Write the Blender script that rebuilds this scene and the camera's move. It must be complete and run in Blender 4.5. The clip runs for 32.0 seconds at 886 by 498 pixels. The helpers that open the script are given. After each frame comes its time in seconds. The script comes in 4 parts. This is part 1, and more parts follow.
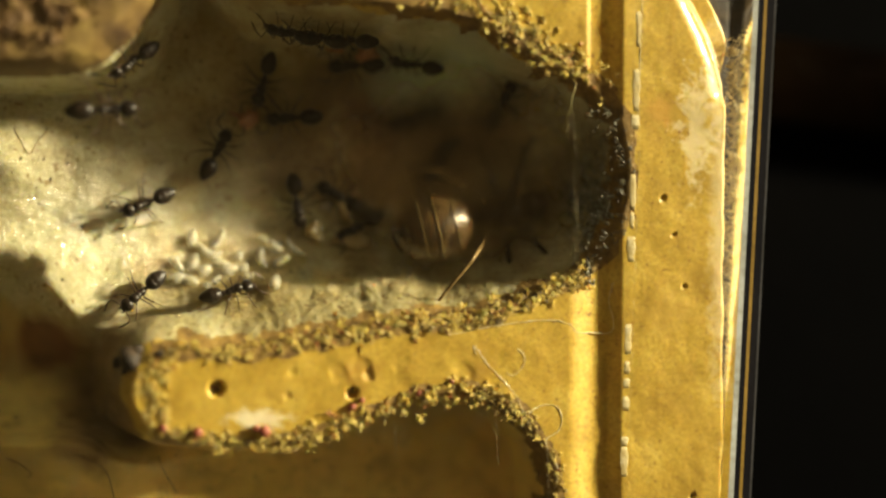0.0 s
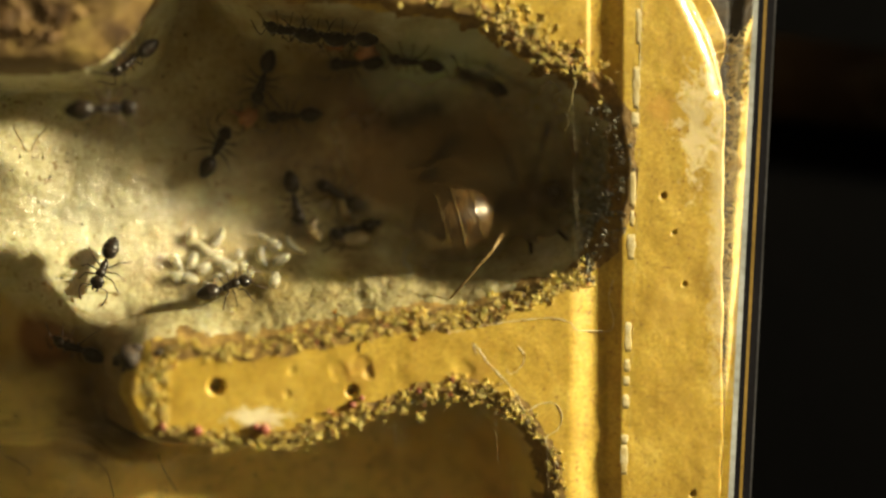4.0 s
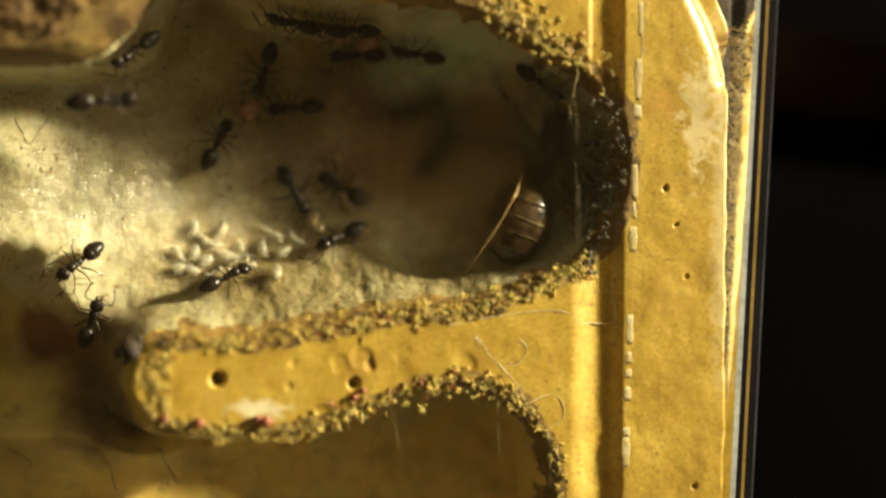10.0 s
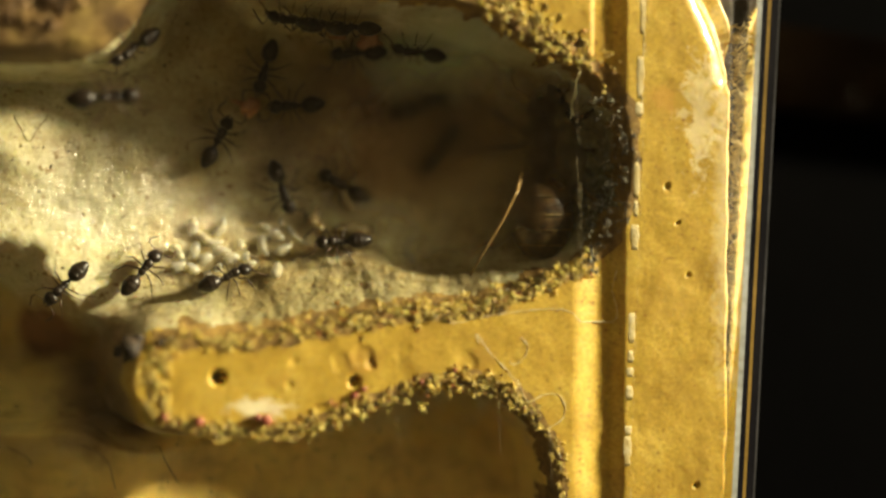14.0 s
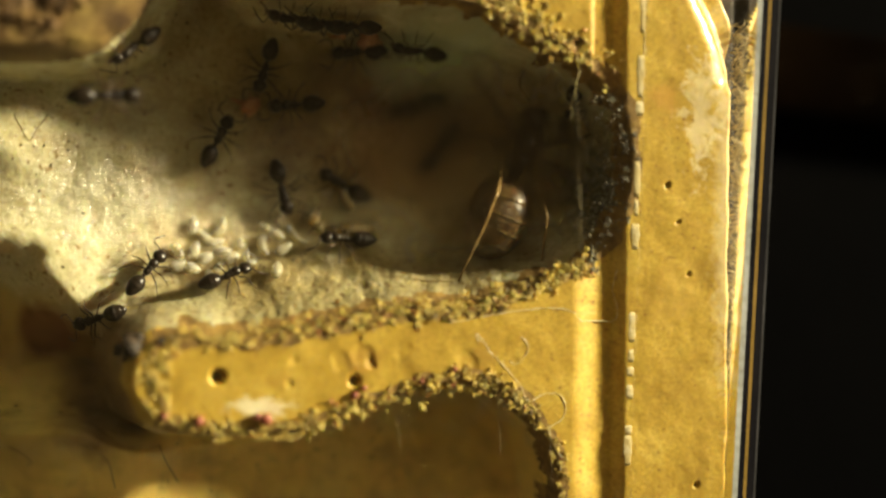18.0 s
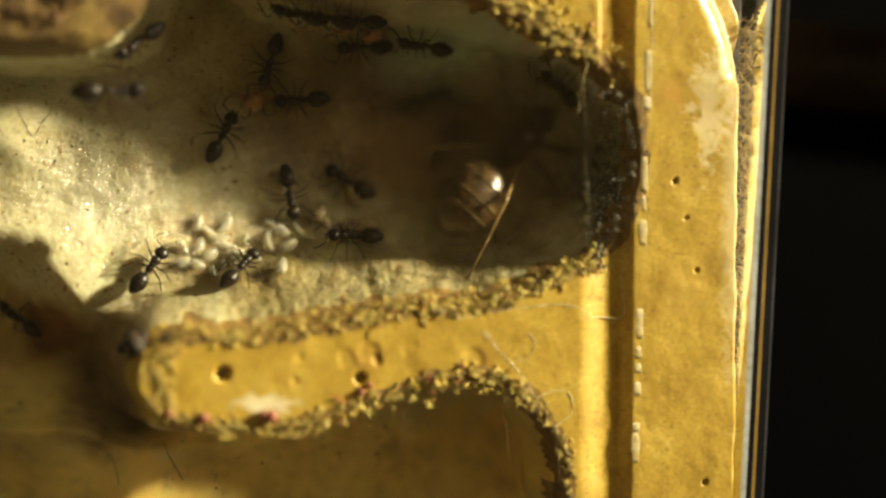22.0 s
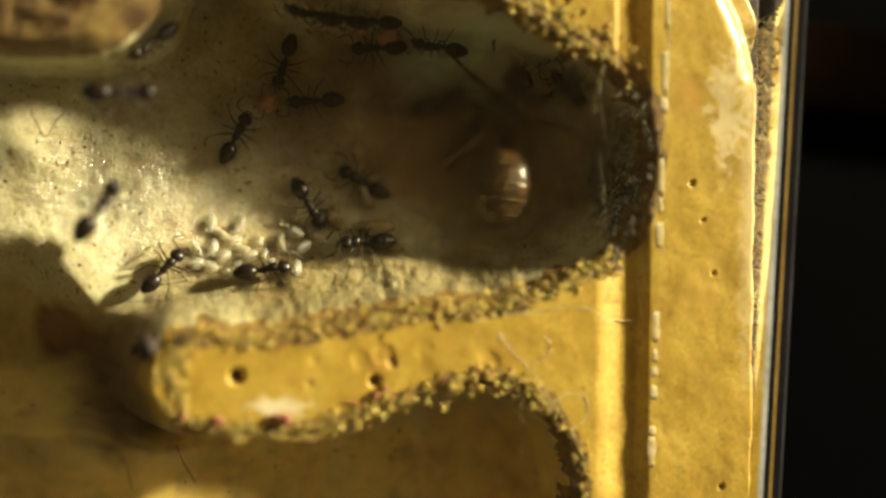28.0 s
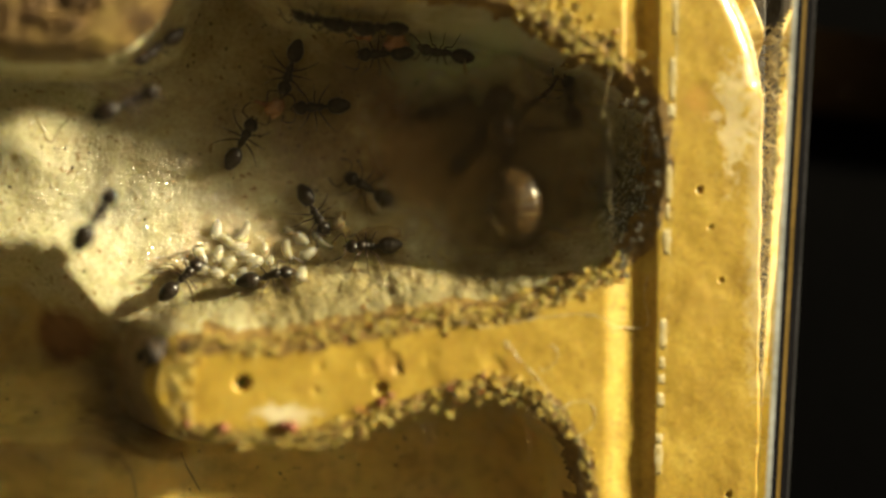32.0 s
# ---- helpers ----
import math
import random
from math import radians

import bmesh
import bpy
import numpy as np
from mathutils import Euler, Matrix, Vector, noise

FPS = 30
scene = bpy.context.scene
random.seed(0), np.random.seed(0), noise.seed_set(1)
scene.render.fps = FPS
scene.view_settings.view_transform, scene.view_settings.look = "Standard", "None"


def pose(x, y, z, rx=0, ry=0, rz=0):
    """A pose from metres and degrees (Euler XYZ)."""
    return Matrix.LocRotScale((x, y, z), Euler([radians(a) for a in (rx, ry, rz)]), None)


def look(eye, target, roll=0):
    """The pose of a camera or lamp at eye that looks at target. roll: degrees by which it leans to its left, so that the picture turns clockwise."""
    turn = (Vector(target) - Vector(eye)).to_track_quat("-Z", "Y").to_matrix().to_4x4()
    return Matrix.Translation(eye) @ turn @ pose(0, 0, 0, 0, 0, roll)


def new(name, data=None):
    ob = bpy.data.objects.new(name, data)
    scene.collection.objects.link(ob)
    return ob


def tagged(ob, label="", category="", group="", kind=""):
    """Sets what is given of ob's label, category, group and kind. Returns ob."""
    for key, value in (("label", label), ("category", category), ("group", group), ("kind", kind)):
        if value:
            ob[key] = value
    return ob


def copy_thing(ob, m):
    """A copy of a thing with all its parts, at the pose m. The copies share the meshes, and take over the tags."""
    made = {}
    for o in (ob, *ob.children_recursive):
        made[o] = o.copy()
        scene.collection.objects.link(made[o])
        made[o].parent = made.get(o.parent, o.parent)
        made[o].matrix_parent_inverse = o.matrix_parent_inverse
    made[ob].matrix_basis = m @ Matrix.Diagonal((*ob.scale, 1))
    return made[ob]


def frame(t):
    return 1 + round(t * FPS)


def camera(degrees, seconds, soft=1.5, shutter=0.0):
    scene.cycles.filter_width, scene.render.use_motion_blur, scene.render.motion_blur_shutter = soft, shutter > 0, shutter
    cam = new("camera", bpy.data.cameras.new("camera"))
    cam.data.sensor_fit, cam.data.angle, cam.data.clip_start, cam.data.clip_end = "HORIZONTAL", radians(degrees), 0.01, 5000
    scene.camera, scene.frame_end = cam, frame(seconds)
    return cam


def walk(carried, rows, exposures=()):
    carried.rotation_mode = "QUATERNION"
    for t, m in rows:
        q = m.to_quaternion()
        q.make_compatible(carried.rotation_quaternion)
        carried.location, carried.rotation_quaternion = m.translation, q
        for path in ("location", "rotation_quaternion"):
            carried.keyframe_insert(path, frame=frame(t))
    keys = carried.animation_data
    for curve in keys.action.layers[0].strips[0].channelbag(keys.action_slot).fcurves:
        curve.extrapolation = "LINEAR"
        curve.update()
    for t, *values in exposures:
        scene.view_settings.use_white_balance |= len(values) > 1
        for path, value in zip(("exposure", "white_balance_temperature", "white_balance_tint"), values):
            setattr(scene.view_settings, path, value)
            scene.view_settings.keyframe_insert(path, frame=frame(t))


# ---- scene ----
# An ant nest cast in yellow plaster, lying under a clear acrylic cover.
# Lengths below are millimetres unless they carry * MM.
MM = 0.001

# ---- camera ----
PATH = [
    (0, -14.232, 5.330, 101.466, -2.608, -8.017, 0.027),
    (0.5, -14.230, 5.301, 101.575, -2.549, -8.010, 0.045),
    (1, -14.249, 5.302, 101.507, -2.511, -8.014, 0.058),
    (1.5, -14.222, 5.289, 101.470, -2.545, -8.043, 0.012),
    (2, -14.215, 5.267, 101.427, -2.595, -8.058, 0.069),
    (2.5, -14.223, 5.293, 101.549, -2.656, -8.048, 0.027),
    (3, -14.204, 5.280, 101.376, -2.674, -8.033, 0.015),
    (3.5, -14.210, 5.278, 101.411, -2.633, -8.013, -0.004),
    (5.5, -14.204, 5.229, 101.145, -2.774, -8.069, 0.002),
    (6, -14.233, 5.216, 101.275, -2.808, -8.061, 0.002),
    (6.5, -14.292, 5.185, 101.300, -2.820, -8.040, -0.012),
    (7, -14.268, 5.172, 101.255, -2.837, -8.009, 0.015),
    (7.5, -14.302, 5.144, 101.251, -2.822, -7.972, 0.039),
    (8, -14.319, 5.100, 101.247, -2.828, -8.012, 0.014),
    (8.5, -14.302, 5.101, 101.333, -2.830, -8.033, 0.009),
    (9, -14.293, 5.116, 101.269, -2.867, -8.031, 0.003),
    (9.5, -14.290, 5.089, 101.149, -2.879, -8.015, 0.020),
    (10, -14.286, 5.084, 101.234, -2.820, -8.011, 0.019),
    (10.5, -14.314, 5.053, 101.203, -2.781, -8.029, 0.042),
    (11, -14.337, 5.014, 101.107, -2.748, -8.039, 0.070),
    (11.5, -14.311, 5.023, 101.072, -2.776, -8.079, 0.004),
    (12, -14.305, 4.998, 100.943, -2.819, -8.114, 0.011),
    (12.5, -14.296, 5.011, 100.974, -2.844, -8.094, 0.021),
    (13, -14.282, 4.996, 100.938, -2.846, -8.053, 0.011),
    (13.5, -14.286, 4.968, 100.997, -2.812, -8.018, 0.073),
    (14, -14.337, 4.948, 100.876, -2.823, -8.029, 0.048),
    (14.5, -14.329, 4.940, 100.944, -2.758, -8.012, 0.064),
    (16.5, -14.300, 4.918, 100.810, -2.874, -8.024, 0.059),
    (17, -14.313, 4.931, 100.718, -2.836, -8.014, 0.061),
    (17.5, -14.362, 4.899, 100.721, -2.867, -8.020, 0.100),
    (18, -14.380, 4.877, 100.805, -2.818, -8.048, 0.074),
    (18.5, -14.373, 4.847, 100.533, -2.887, -8.011, 0.040),
    (19, -14.324, 4.822, 100.551, -2.883, -7.972, -0.007),
    (19.5, -14.356, 4.826, 100.545, -2.839, -7.950, 0.061),
    (20, -14.357, 4.806, 100.442, -2.896, -7.942, 0.053),
    (20.5, -14.377, 4.765, 100.209, -2.893, -7.898, 0.037),
    (21, -14.436, 4.708, 100.048, -2.927, -7.911, 0.009),
    (21.5, -14.458, 4.688, 100.084, -2.930, -7.946, 0.001),
    (22, -14.447, 4.689, 100.101, -2.859, -7.925, 0.018),
    (22.5, -14.488, 4.702, 100.045, -2.858, -7.900, 0.055),
    (23, -14.527, 4.706, 100.059, -2.806, -7.868, 0.048),
    (23.5, -14.583, 4.672, 99.686, -2.880, -7.827, 0.039),
    (24, -14.695, 4.635, 99.662, -2.902, -7.854, 0.019),
    (24.5, -14.716, 4.614, 99.640, -2.915, -7.894, 0.064),
    (25, -14.708, 4.603, 99.601, -2.898, -7.905, 0.053),
    (25.5, -14.777, 4.597, 99.583, -2.867, -7.922, 0.069),
    (27.5, -14.935, 4.598, 99.366, -2.818, -7.776, 0.141),
    (28, -15.061, 4.567, 99.298, -2.752, -7.797, 0.124),
    (28.5, -15.101, 4.573, 99.421, -2.694, -7.824, 0.123),
    (29, -15.205, 4.559, 99.396, -2.667, -7.849, 0.155),
    (29.5, -15.272, 4.572, 99.317, -2.654, -7.821, 0.206),
    (30, -15.383, 4.567, 99.173, -2.613, -7.814, 0.172),
    (30.5, -15.455, 4.569, 99.004, -2.661, -7.852, 0.180),
    (31, -15.486, 4.542, 99.048, -2.638, -7.903, 0.197),
    (31.5, -15.518, 4.550, 98.834, -2.613, -7.942, 0.182),
    (32, -15.606, 4.568, 98.837, -2.547, -7.909, 0.212)
]
cam = camera(30, 32.0, soft=2.5)
cam.data.dof.use_dof = True
cam.data.dof.focus_distance = 0.1047
cam.data.dof.aperture_fstop = 7.0
walk(cam, [(t, pose(x * MM, y * MM, z * MM, a, b, c)) for t, x, y, z, a, b, c in PATH],
     exposures=[(0, 1.38), (32, 1.38)])

# ---- light: one low warm lamp far to the side, a dim warm room ----
SUN_AZ, SUN_EL = 22.5, 17.0
sun_data = bpy.data.lights.new("desk_lamp_light", "SUN")
sun_data.energy, sun_data.angle, sun_data.color = 4.8, radians(5.5), (1.0, 0.875, 0.585)
sun = new("desk_lamp_light", sun_data)
sun_way = Vector((math.cos(radians(SUN_AZ)) * math.cos(radians(SUN_EL)), math.sin(radians(SUN_AZ)) * math.cos(radians(SUN_EL)), math.sin(radians(SUN_EL))))
sun.matrix_world = look(sun_way * 0.5, (0, 0, 0))

world = bpy.data.worlds.new("room")
scene.world = world
world.use_nodes = True
world.node_tree.nodes["Background"].inputs["Color"].default_value = (1.0, 0.68, 0.28, 1)
world.node_tree.nodes["Background"].inputs["Strength"].default_value = 0.028


# ---- materials ----
def nodes_of(name):
    m = bpy.data.materials.new(name)
    m.use_nodes = True
    nt = m.node_tree
    return m, nt, nt.nodes["Principled BSDF"]


def noise_node(nt, size, detail=4.0, rough=0.55, coords="Object"):
    """Noise whose blobs are about size millimetres wide."""
    tc = nt.nodes.new("ShaderNodeTexCoord")
    n = nt.nodes.new("ShaderNodeTexNoise")
    n.inputs["Scale"].default_value = 1.0 / (size * MM)
    n.inputs["Detail"].default_value = detail
    n.inputs["Roughness"].default_value = rough
    nt.links.new(tc.outputs[coords], n.inputs["Vector"])
    return n


def ramp_node(nt, src, stops):
    r = nt.nodes.new("ShaderNodeValToRGB")
    while len(r.color_ramp.elements) < len(stops):
        r.color_ramp.elements.new(0.5)
    for e, (pos, col) in zip(r.color_ramp.elements, stops):
        e.position, e.color = pos, (*col, 1)
    nt.links.new(src, r.inputs["Fac"])
    return r


def mix_node(nt, fac, a, b, mode="MIX"):
    m = nt.nodes.new("ShaderNodeMix")
    m.data_type, m.blend_type = "RGBA", mode
    for sock, v in ((m.inputs[0], fac), (m.inputs[6], a), (m.inputs[7], b)):
        if isinstance(v, (int, float)):
            sock.default_value = v
        elif isinstance(v, tuple):
            sock.default_value = (*v, 1)
        else:
            nt.links.new(v, sock)
    return m.outputs[2]


def bump_node(nt, src, depth, strength=1.0, under=None):
    b = nt.nodes.new("ShaderNodeBump")
    b.inputs["Distance"].default_value = depth * MM
    b.inputs["Strength"].default_value = strength
    nt.links.new(src, b.inputs["Height"])
    if under:
        nt.links.new(under, b.inputs["Normal"])
    return b.outputs["Normal"]


def surface(name, dark, mid, light, size, rough=0.6, grain=0.15, relief=0.03, coat=0.0, specks=None, metal=0.0):
    """Mottled matter: large blotches over a fine grain, both in colour and in relief."""
    m, nt, p = nodes_of(name)
    big = noise_node(nt, size, 5.0)
    fine = noise_node(nt, grain, 3.0)
    col = ramp_node(nt, big.outputs["Fac"], [(0.30, dark), (0.52, mid), (0.72, light)]).outputs["Color"]
    tone = ramp_node(nt, fine.outputs["Fac"], [(0.3, (0.72, 0.69, 0.62)), (0.6, (1, 1, 1))]).outputs["Color"]
    col = mix_node(nt, 1.0, col, tone, "MULTIPLY")
    if specks:
        sp = noise_node(nt, specks[0], 1.0)
        mask = ramp_node(nt, sp.outputs["Fac"], [(specks[1], (0, 0, 0)), (specks[1] + 0.05, (1, 1, 1))]).outputs["Color"]
        col = mix_node(nt, mask, col, specks[2])
    nt.links.new(col, p.inputs["Base Color"])
    nrm = bump_node(nt, big.outputs["Fac"], relief * 3, 0.6)
    nrm = bump_node(nt, fine.outputs["Fac"], relief, 0.8, nrm)
    nt.links.new(nrm, p.inputs["Normal"])
    p.inputs["Roughness"].default_value = rough
    p.inputs["Metallic"].default_value = metal
    p.inputs["Coat Weight"].default_value = coat
    p.inputs["Coat Roughness"].default_value = 0.12
    return m


AMBER_PLASTER = surface("amber_plaster", (0.42, 0.272, 0.032), (0.55, 0.378, 0.052), (0.66, 0.48, 0.092), 3.5, 0.5, 0.22, 0.02, 0.25, (0.30, 0.67, (0.26, 0.14, 0.025)))
_amber = AMBER_PLASTER.node_tree.nodes["Principled BSDF"]


def amber_stains():
    """Chalky bloom brushed over the face, and damp brown marks, both with soft edges."""
    nt = AMBER_PLASTER.node_tree
    col = _amber.inputs["Base Color"].links[0].from_socket
    swirl = noise_node(nt, 1.3, 7.0, 0.68)
    swirl.inputs["Distortion"].default_value = 1.2
    wild = nt.nodes.new("ShaderNodeMath")
    wild.operation = "MULTIPLY_ADD"
    wild.inputs[1].default_value, wild.inputs[2].default_value = 3.0, -1.0
    nt.links.new(swirl.outputs["Fac"], wild.inputs[0])
    ragged = wild.outputs[0]
    for center, radii, tint, inner, outer, most in (
            ((16.3, 8.2), (2.0, 5.4), (0.74, 0.64, 0.38), 0.85, 1.2, 0.7), ((17.9, 3.0), (0.9, 12.0), (0.76, 0.66, 0.40), 0.7, 1.7, 0.6),
            ((-11.4, -9.7), (1.7, 0.62), (0.82, 0.76, 0.52), 1.1, 1.7, 0.85), ((13.9, 9.3), (1.1, 1.1), (0.52, 0.30, 0.05), 0.9, 1.5, 0.7),
            ((14.4, -3.2), (1.6, 2.4), (0.50, 0.33, 0.06), 0.9, 1.5, 0.45), ((-4.9, -7.0), (1.6, 1.2), (0.42, 0.25, 0.04), 0.95, 1.4, 0.7),
            ((2.2, -7.2), (1.5, 0.9), (0.42, 0.26, 0.04), 0.95, 1.4, 0.7), ((-10.2, -8.2), (1.3, 0.7), (0.46, 0.29, 0.05), 0.95, 1.4, 0.5)):
        mask = spot_ramp(nt, spot_node(nt, center, radii, ragged), [(inner, (most,) * 3), (outer, (0, 0, 0))]).outputs["Color"]
        col = mix_node(nt, mask, col, tint)
    nt.links.new(col, _amber.inputs["Base Color"])


_amber.inputs["Subsurface Weight"].default_value = 0.35
_amber.inputs["Subsurface Radius"].default_value = (0.5 * MM, 0.3 * MM, 0.06 * MM)
_amber.inputs["Subsurface Scale"].default_value = 1.0


def spot_node(nt, center, radii, ragged):
    """Distance from a place on the floor in units of radii, plus a ragged edge."""
    tc = nt.nodes.new("ShaderNodeTexCoord")
    m = nt.nodes.new("ShaderNodeMapping")
    m.vector_type = "POINT"
    m.inputs["Location"].default_value = (-center[0] / radii[0], -center[1] / radii[1], 0)
    m.inputs["Scale"].default_value = (1 / (radii[0] * MM), 1 / (radii[1] * MM), 0)
    nt.links.new(tc.outputs["Object"], m.inputs["Vector"])
    far = nt.nodes.new("ShaderNodeVectorMath")
    far.operation = "LENGTH"
    nt.links.new(m.outputs["Vector"], far.inputs[0])
    add = nt.nodes.new("ShaderNodeMath")
    add.operation = "ADD"
    nt.links.new(far.outputs["Value"], add.inputs[0])
    nt.links.new(ragged, add.inputs[1])
    half = nt.nodes.new("ShaderNodeMath")
    half.operation = "MULTIPLY"
    half.inputs[1].default_value = 0.5
    nt.links.new(add.outputs[0], half.inputs[0])
    return half.outputs[0]


def spot_ramp(nt, src, stops):
    """A ramp over the distances of spot_node, which reach up to two radii."""
    return ramp_node(nt, src, [(pos / 2, col) for pos, col in stops])


def floor_material():
    """Cream plaster, damp in patches: a wet, finely beaded skin that glitters."""
    m, nt, p = nodes_of("cream_plaster")
    big, fine = noise_node(nt, 4.0, 5.0), noise_node(nt, 0.3, 4.0)
    col = ramp_node(nt, big.outputs["Fac"], [(0.3, (0.50, 0.45, 0.245)), (0.5, (0.60, 0.565, 0.345)), (0.7, (0.68, 0.665, 0.45))]).outputs["Color"]
    tone = ramp_node(nt, fine.outputs["Fac"], [(0.3, (0.78, 0.75, 0.68)), (0.6, (1, 1, 1))]).outputs["Color"]
    col = mix_node(nt, 1.0, col, tone, "MULTIPLY")
    sp = noise_node(nt, 0.55, 1.0)
    mask = ramp_node(nt, sp.outputs["Fac"], [(0.67, (0, 0, 0)), (0.73, (1, 1, 1))]).outputs["Color"]
    col = mix_node(nt, mask, col, (0.30, 0.22, 0.09))
    blotch = ramp_node(nt, noise_node(nt, 1.1, 6.0, 0.7).outputs["Fac"], [(0.34, (0.66, 0.58, 0.42)), (0.5, (0.95, 0.93, 0.88)), (0.66, (1, 1, 1))]).outputs["Color"]
    col = mix_node(nt, 0.4, col, blotch, "MULTIPLY")
    # shade painted brown where the queen sits, grey dust on the bank, green light
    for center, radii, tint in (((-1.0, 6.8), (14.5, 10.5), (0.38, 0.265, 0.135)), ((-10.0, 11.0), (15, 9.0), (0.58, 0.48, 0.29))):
        shade_tone = spot_ramp(nt, spot_node(nt, center, radii, big.outputs["Fac"]), [(0.8, tint), (1.5, (1, 1, 1))]).outputs["Color"]
        col = mix_node(nt, 1.0, col, shade_tone, "MULTIPLY")
    dusty = spot_ramp(nt, spot_node(nt, (-6.0, -3.2), (17, 3.8), big.outputs["Fac"]), [(0.9, (0.66, 0.62, 0.50)), (1.5, (1, 1, 1))]).outputs["Color"]
    col = mix_node(nt, 1.0, col, dusty, "MULTIPLY")
    soiled = spot_ramp(nt, spot_node(nt, (-11.5, -0.8), (7.5, 4.2), big.outputs["Fac"]), [(0.95, (0.60, 0.53, 0.38)), (1.6, (1, 1, 1))]).outputs["Color"]
    col = mix_node(nt, 1.0, col, soiled, "MULTIPLY")
    # pale green light lying on the far floor, painted into its colour
    bloom = spot_ramp(nt, spot_node(nt, (0.6, 12.2), (7.5, 4.2), big.outputs["Fac"]), [(0.6, (0.9, 0.9, 0.9)), (1.25, (0, 0, 0))]).outputs["Color"]
    col = mix_node(nt, bloom, col, (0.58, 0.66, 0.42))
    mottle = ramp_node(nt, noise_node(nt, 2.2, 6.0, 0.65).outputs["Fac"], [(0.3, (0.55, 0.5, 0.42)), (0.5, (0.9, 0.88, 0.84)), (0.65, (1, 1, 1))]).outputs["Color"]
    # ochre tints; pale ones stand in for light in the lower hall and passage
    for center, radii, tint in (((-6, -19), (36, 10.5), (0.98, 0.71, 0.15)), ((-26.5, -8.4), (9.0, 5.2), (0.56, 0.41, 0.11)), ((-27.0, -10.0), (5.5, 2.2), (0.82, 0.64, 0.18)), ((-20.4, -8.4), (4.2, 5.0), (0.20, 0.125, 0.05)), ((-25.0, -5.8), (2.2, 2.0), (0.20, 0.07, 0.03))):
        ochre = spot_ramp(nt, spot_node(nt, center, radii, big.outputs["Fac"]), [(1.15, (0.85, 0.85, 0.85)), (1.6, (0, 0, 0))]).outputs["Color"]
        col = mix_node(nt, ochre, col, mix_node(nt, 1.0, tint, mottle, "MULTIPLY"))
    # bluish grey sheen of the chamber's damp closed end, painted as colour
    damp = spot_ramp(nt, spot_node(nt, (10.3, 2.8), (2.1, 5.6), noise_node(nt, 0.9, 4.0).outputs["Fac"]), [(0.85, (0.9, 0.9, 0.9)), (1.5, (0, 0, 0))]).outputs["Color"]
    flecks = ramp_node(nt, noise_node(nt, 0.35, 5.0, 0.7).outputs["Fac"], [(0.44, (0.04, 0.038, 0.028)), (0.53, (0.15, 0.155, 0.13)), (0.62, (0.58, 0.65, 0.63))]).outputs["Color"]
    col = mix_node(nt, damp, col, flecks)
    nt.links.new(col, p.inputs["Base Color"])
    p.inputs["Subsurface Weight"].default_value = 0.4
    p.inputs["Subsurface Radius"].default_value = (1.8 * MM, 1.1 * MM, 0.3 * MM)
    p.inputs["Subsurface Scale"].default_value = 1.0
    bead = nt.nodes.new("ShaderNodeTexVoronoi")
    bead.inputs["Scale"].default_value = 1.0 / (0.22 * MM)
    nt.links.new(nt.nodes.new("ShaderNodeTexCoord").outputs["Object"], bead.inputs["Vector"])
    dome = nt.nodes.new("ShaderNodeMath")
    dome.operation = "SUBTRACT"
    dome.inputs[0].default_value = 1.0
    nt.links.new(bead.outputs["Distance"], dome.inputs[1])
    pebble = noise_node(nt, 0.5, 1.0)
    nrm = bump_node(nt, big.outputs["Fac"], 0.12, 0.6)
    nrm = bump_node(nt, fine.outputs["Fac"], 0.05, 0.7, nrm)
    smooth_nrm = nrm
    gritty = nt.nodes.new("ShaderNodeBump")
    gritty.inputs["Distance"].default_value = 0.30 * MM
    nt.links.new(noise_node(nt, 0.9, 5.0, 0.65).outputs["Fac"], gritty.inputs["Height"])
    nt.links.new(spot_ramp(nt, spot_node(nt, (-5.0, -3.0), (17, 4.0), big.outputs["Fac"]), [(1.0, (0.85, 0.85, 0.85)), (1.6, (0.05, 0.05, 0.05))]).outputs["Color"], gritty.inputs["Strength"])
    nt.links.new(nrm, gritty.inputs["Normal"])
    nrm = gritty.outputs["Normal"]
    wet_nrm = bump_node(nt, dome.outputs[0], 0.165, 1.0, bump_node(nt, pebble.outputs["Fac"], 0.14, 1.0, smooth_nrm))
    nt.links.new(nrm, p.inputs["Normal"])
    nt.links.new(wet_nrm, p.inputs["Coat Normal"])
    edge = spot_node(nt, (-17.0, 4.0), (11.0, 7.0), noise_node(nt, 2.0, 4.0).outputs["Fac"])
    wet = spot_ramp(nt, edge, [(1.1, (1, 1, 1)), (1.5, (0.06, 0.06, 0.06))]).outputs["Color"]
    nt.links.new(wet, p.inputs["Coat Weight"])
    p.inputs["Coat Roughness"].default_value = 0.13
    p.inputs["Coat IOR"].default_value = 2.0
    p.inputs["Roughness"].default_value = 0.7
    return m


amber_stains()
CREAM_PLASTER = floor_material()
RIM_BED = surface("crumb_bed", (0.13, 0.075, 0.018), (0.26, 0.155, 0.033), (0.38, 0.25, 0.055), 0.8, 0.7, 0.15, 0.08)
# near-black bed: the dimness of the gap is put into its colour
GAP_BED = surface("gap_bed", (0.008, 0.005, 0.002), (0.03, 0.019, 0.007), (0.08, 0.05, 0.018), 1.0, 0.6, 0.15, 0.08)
FIBRE = surface("pale_fibre", (0.45, 0.36, 0.2), (0.6, 0.5, 0.3), (0.75, 0.68, 0.48), 1.0, 0.4, 0.1, 0.0)
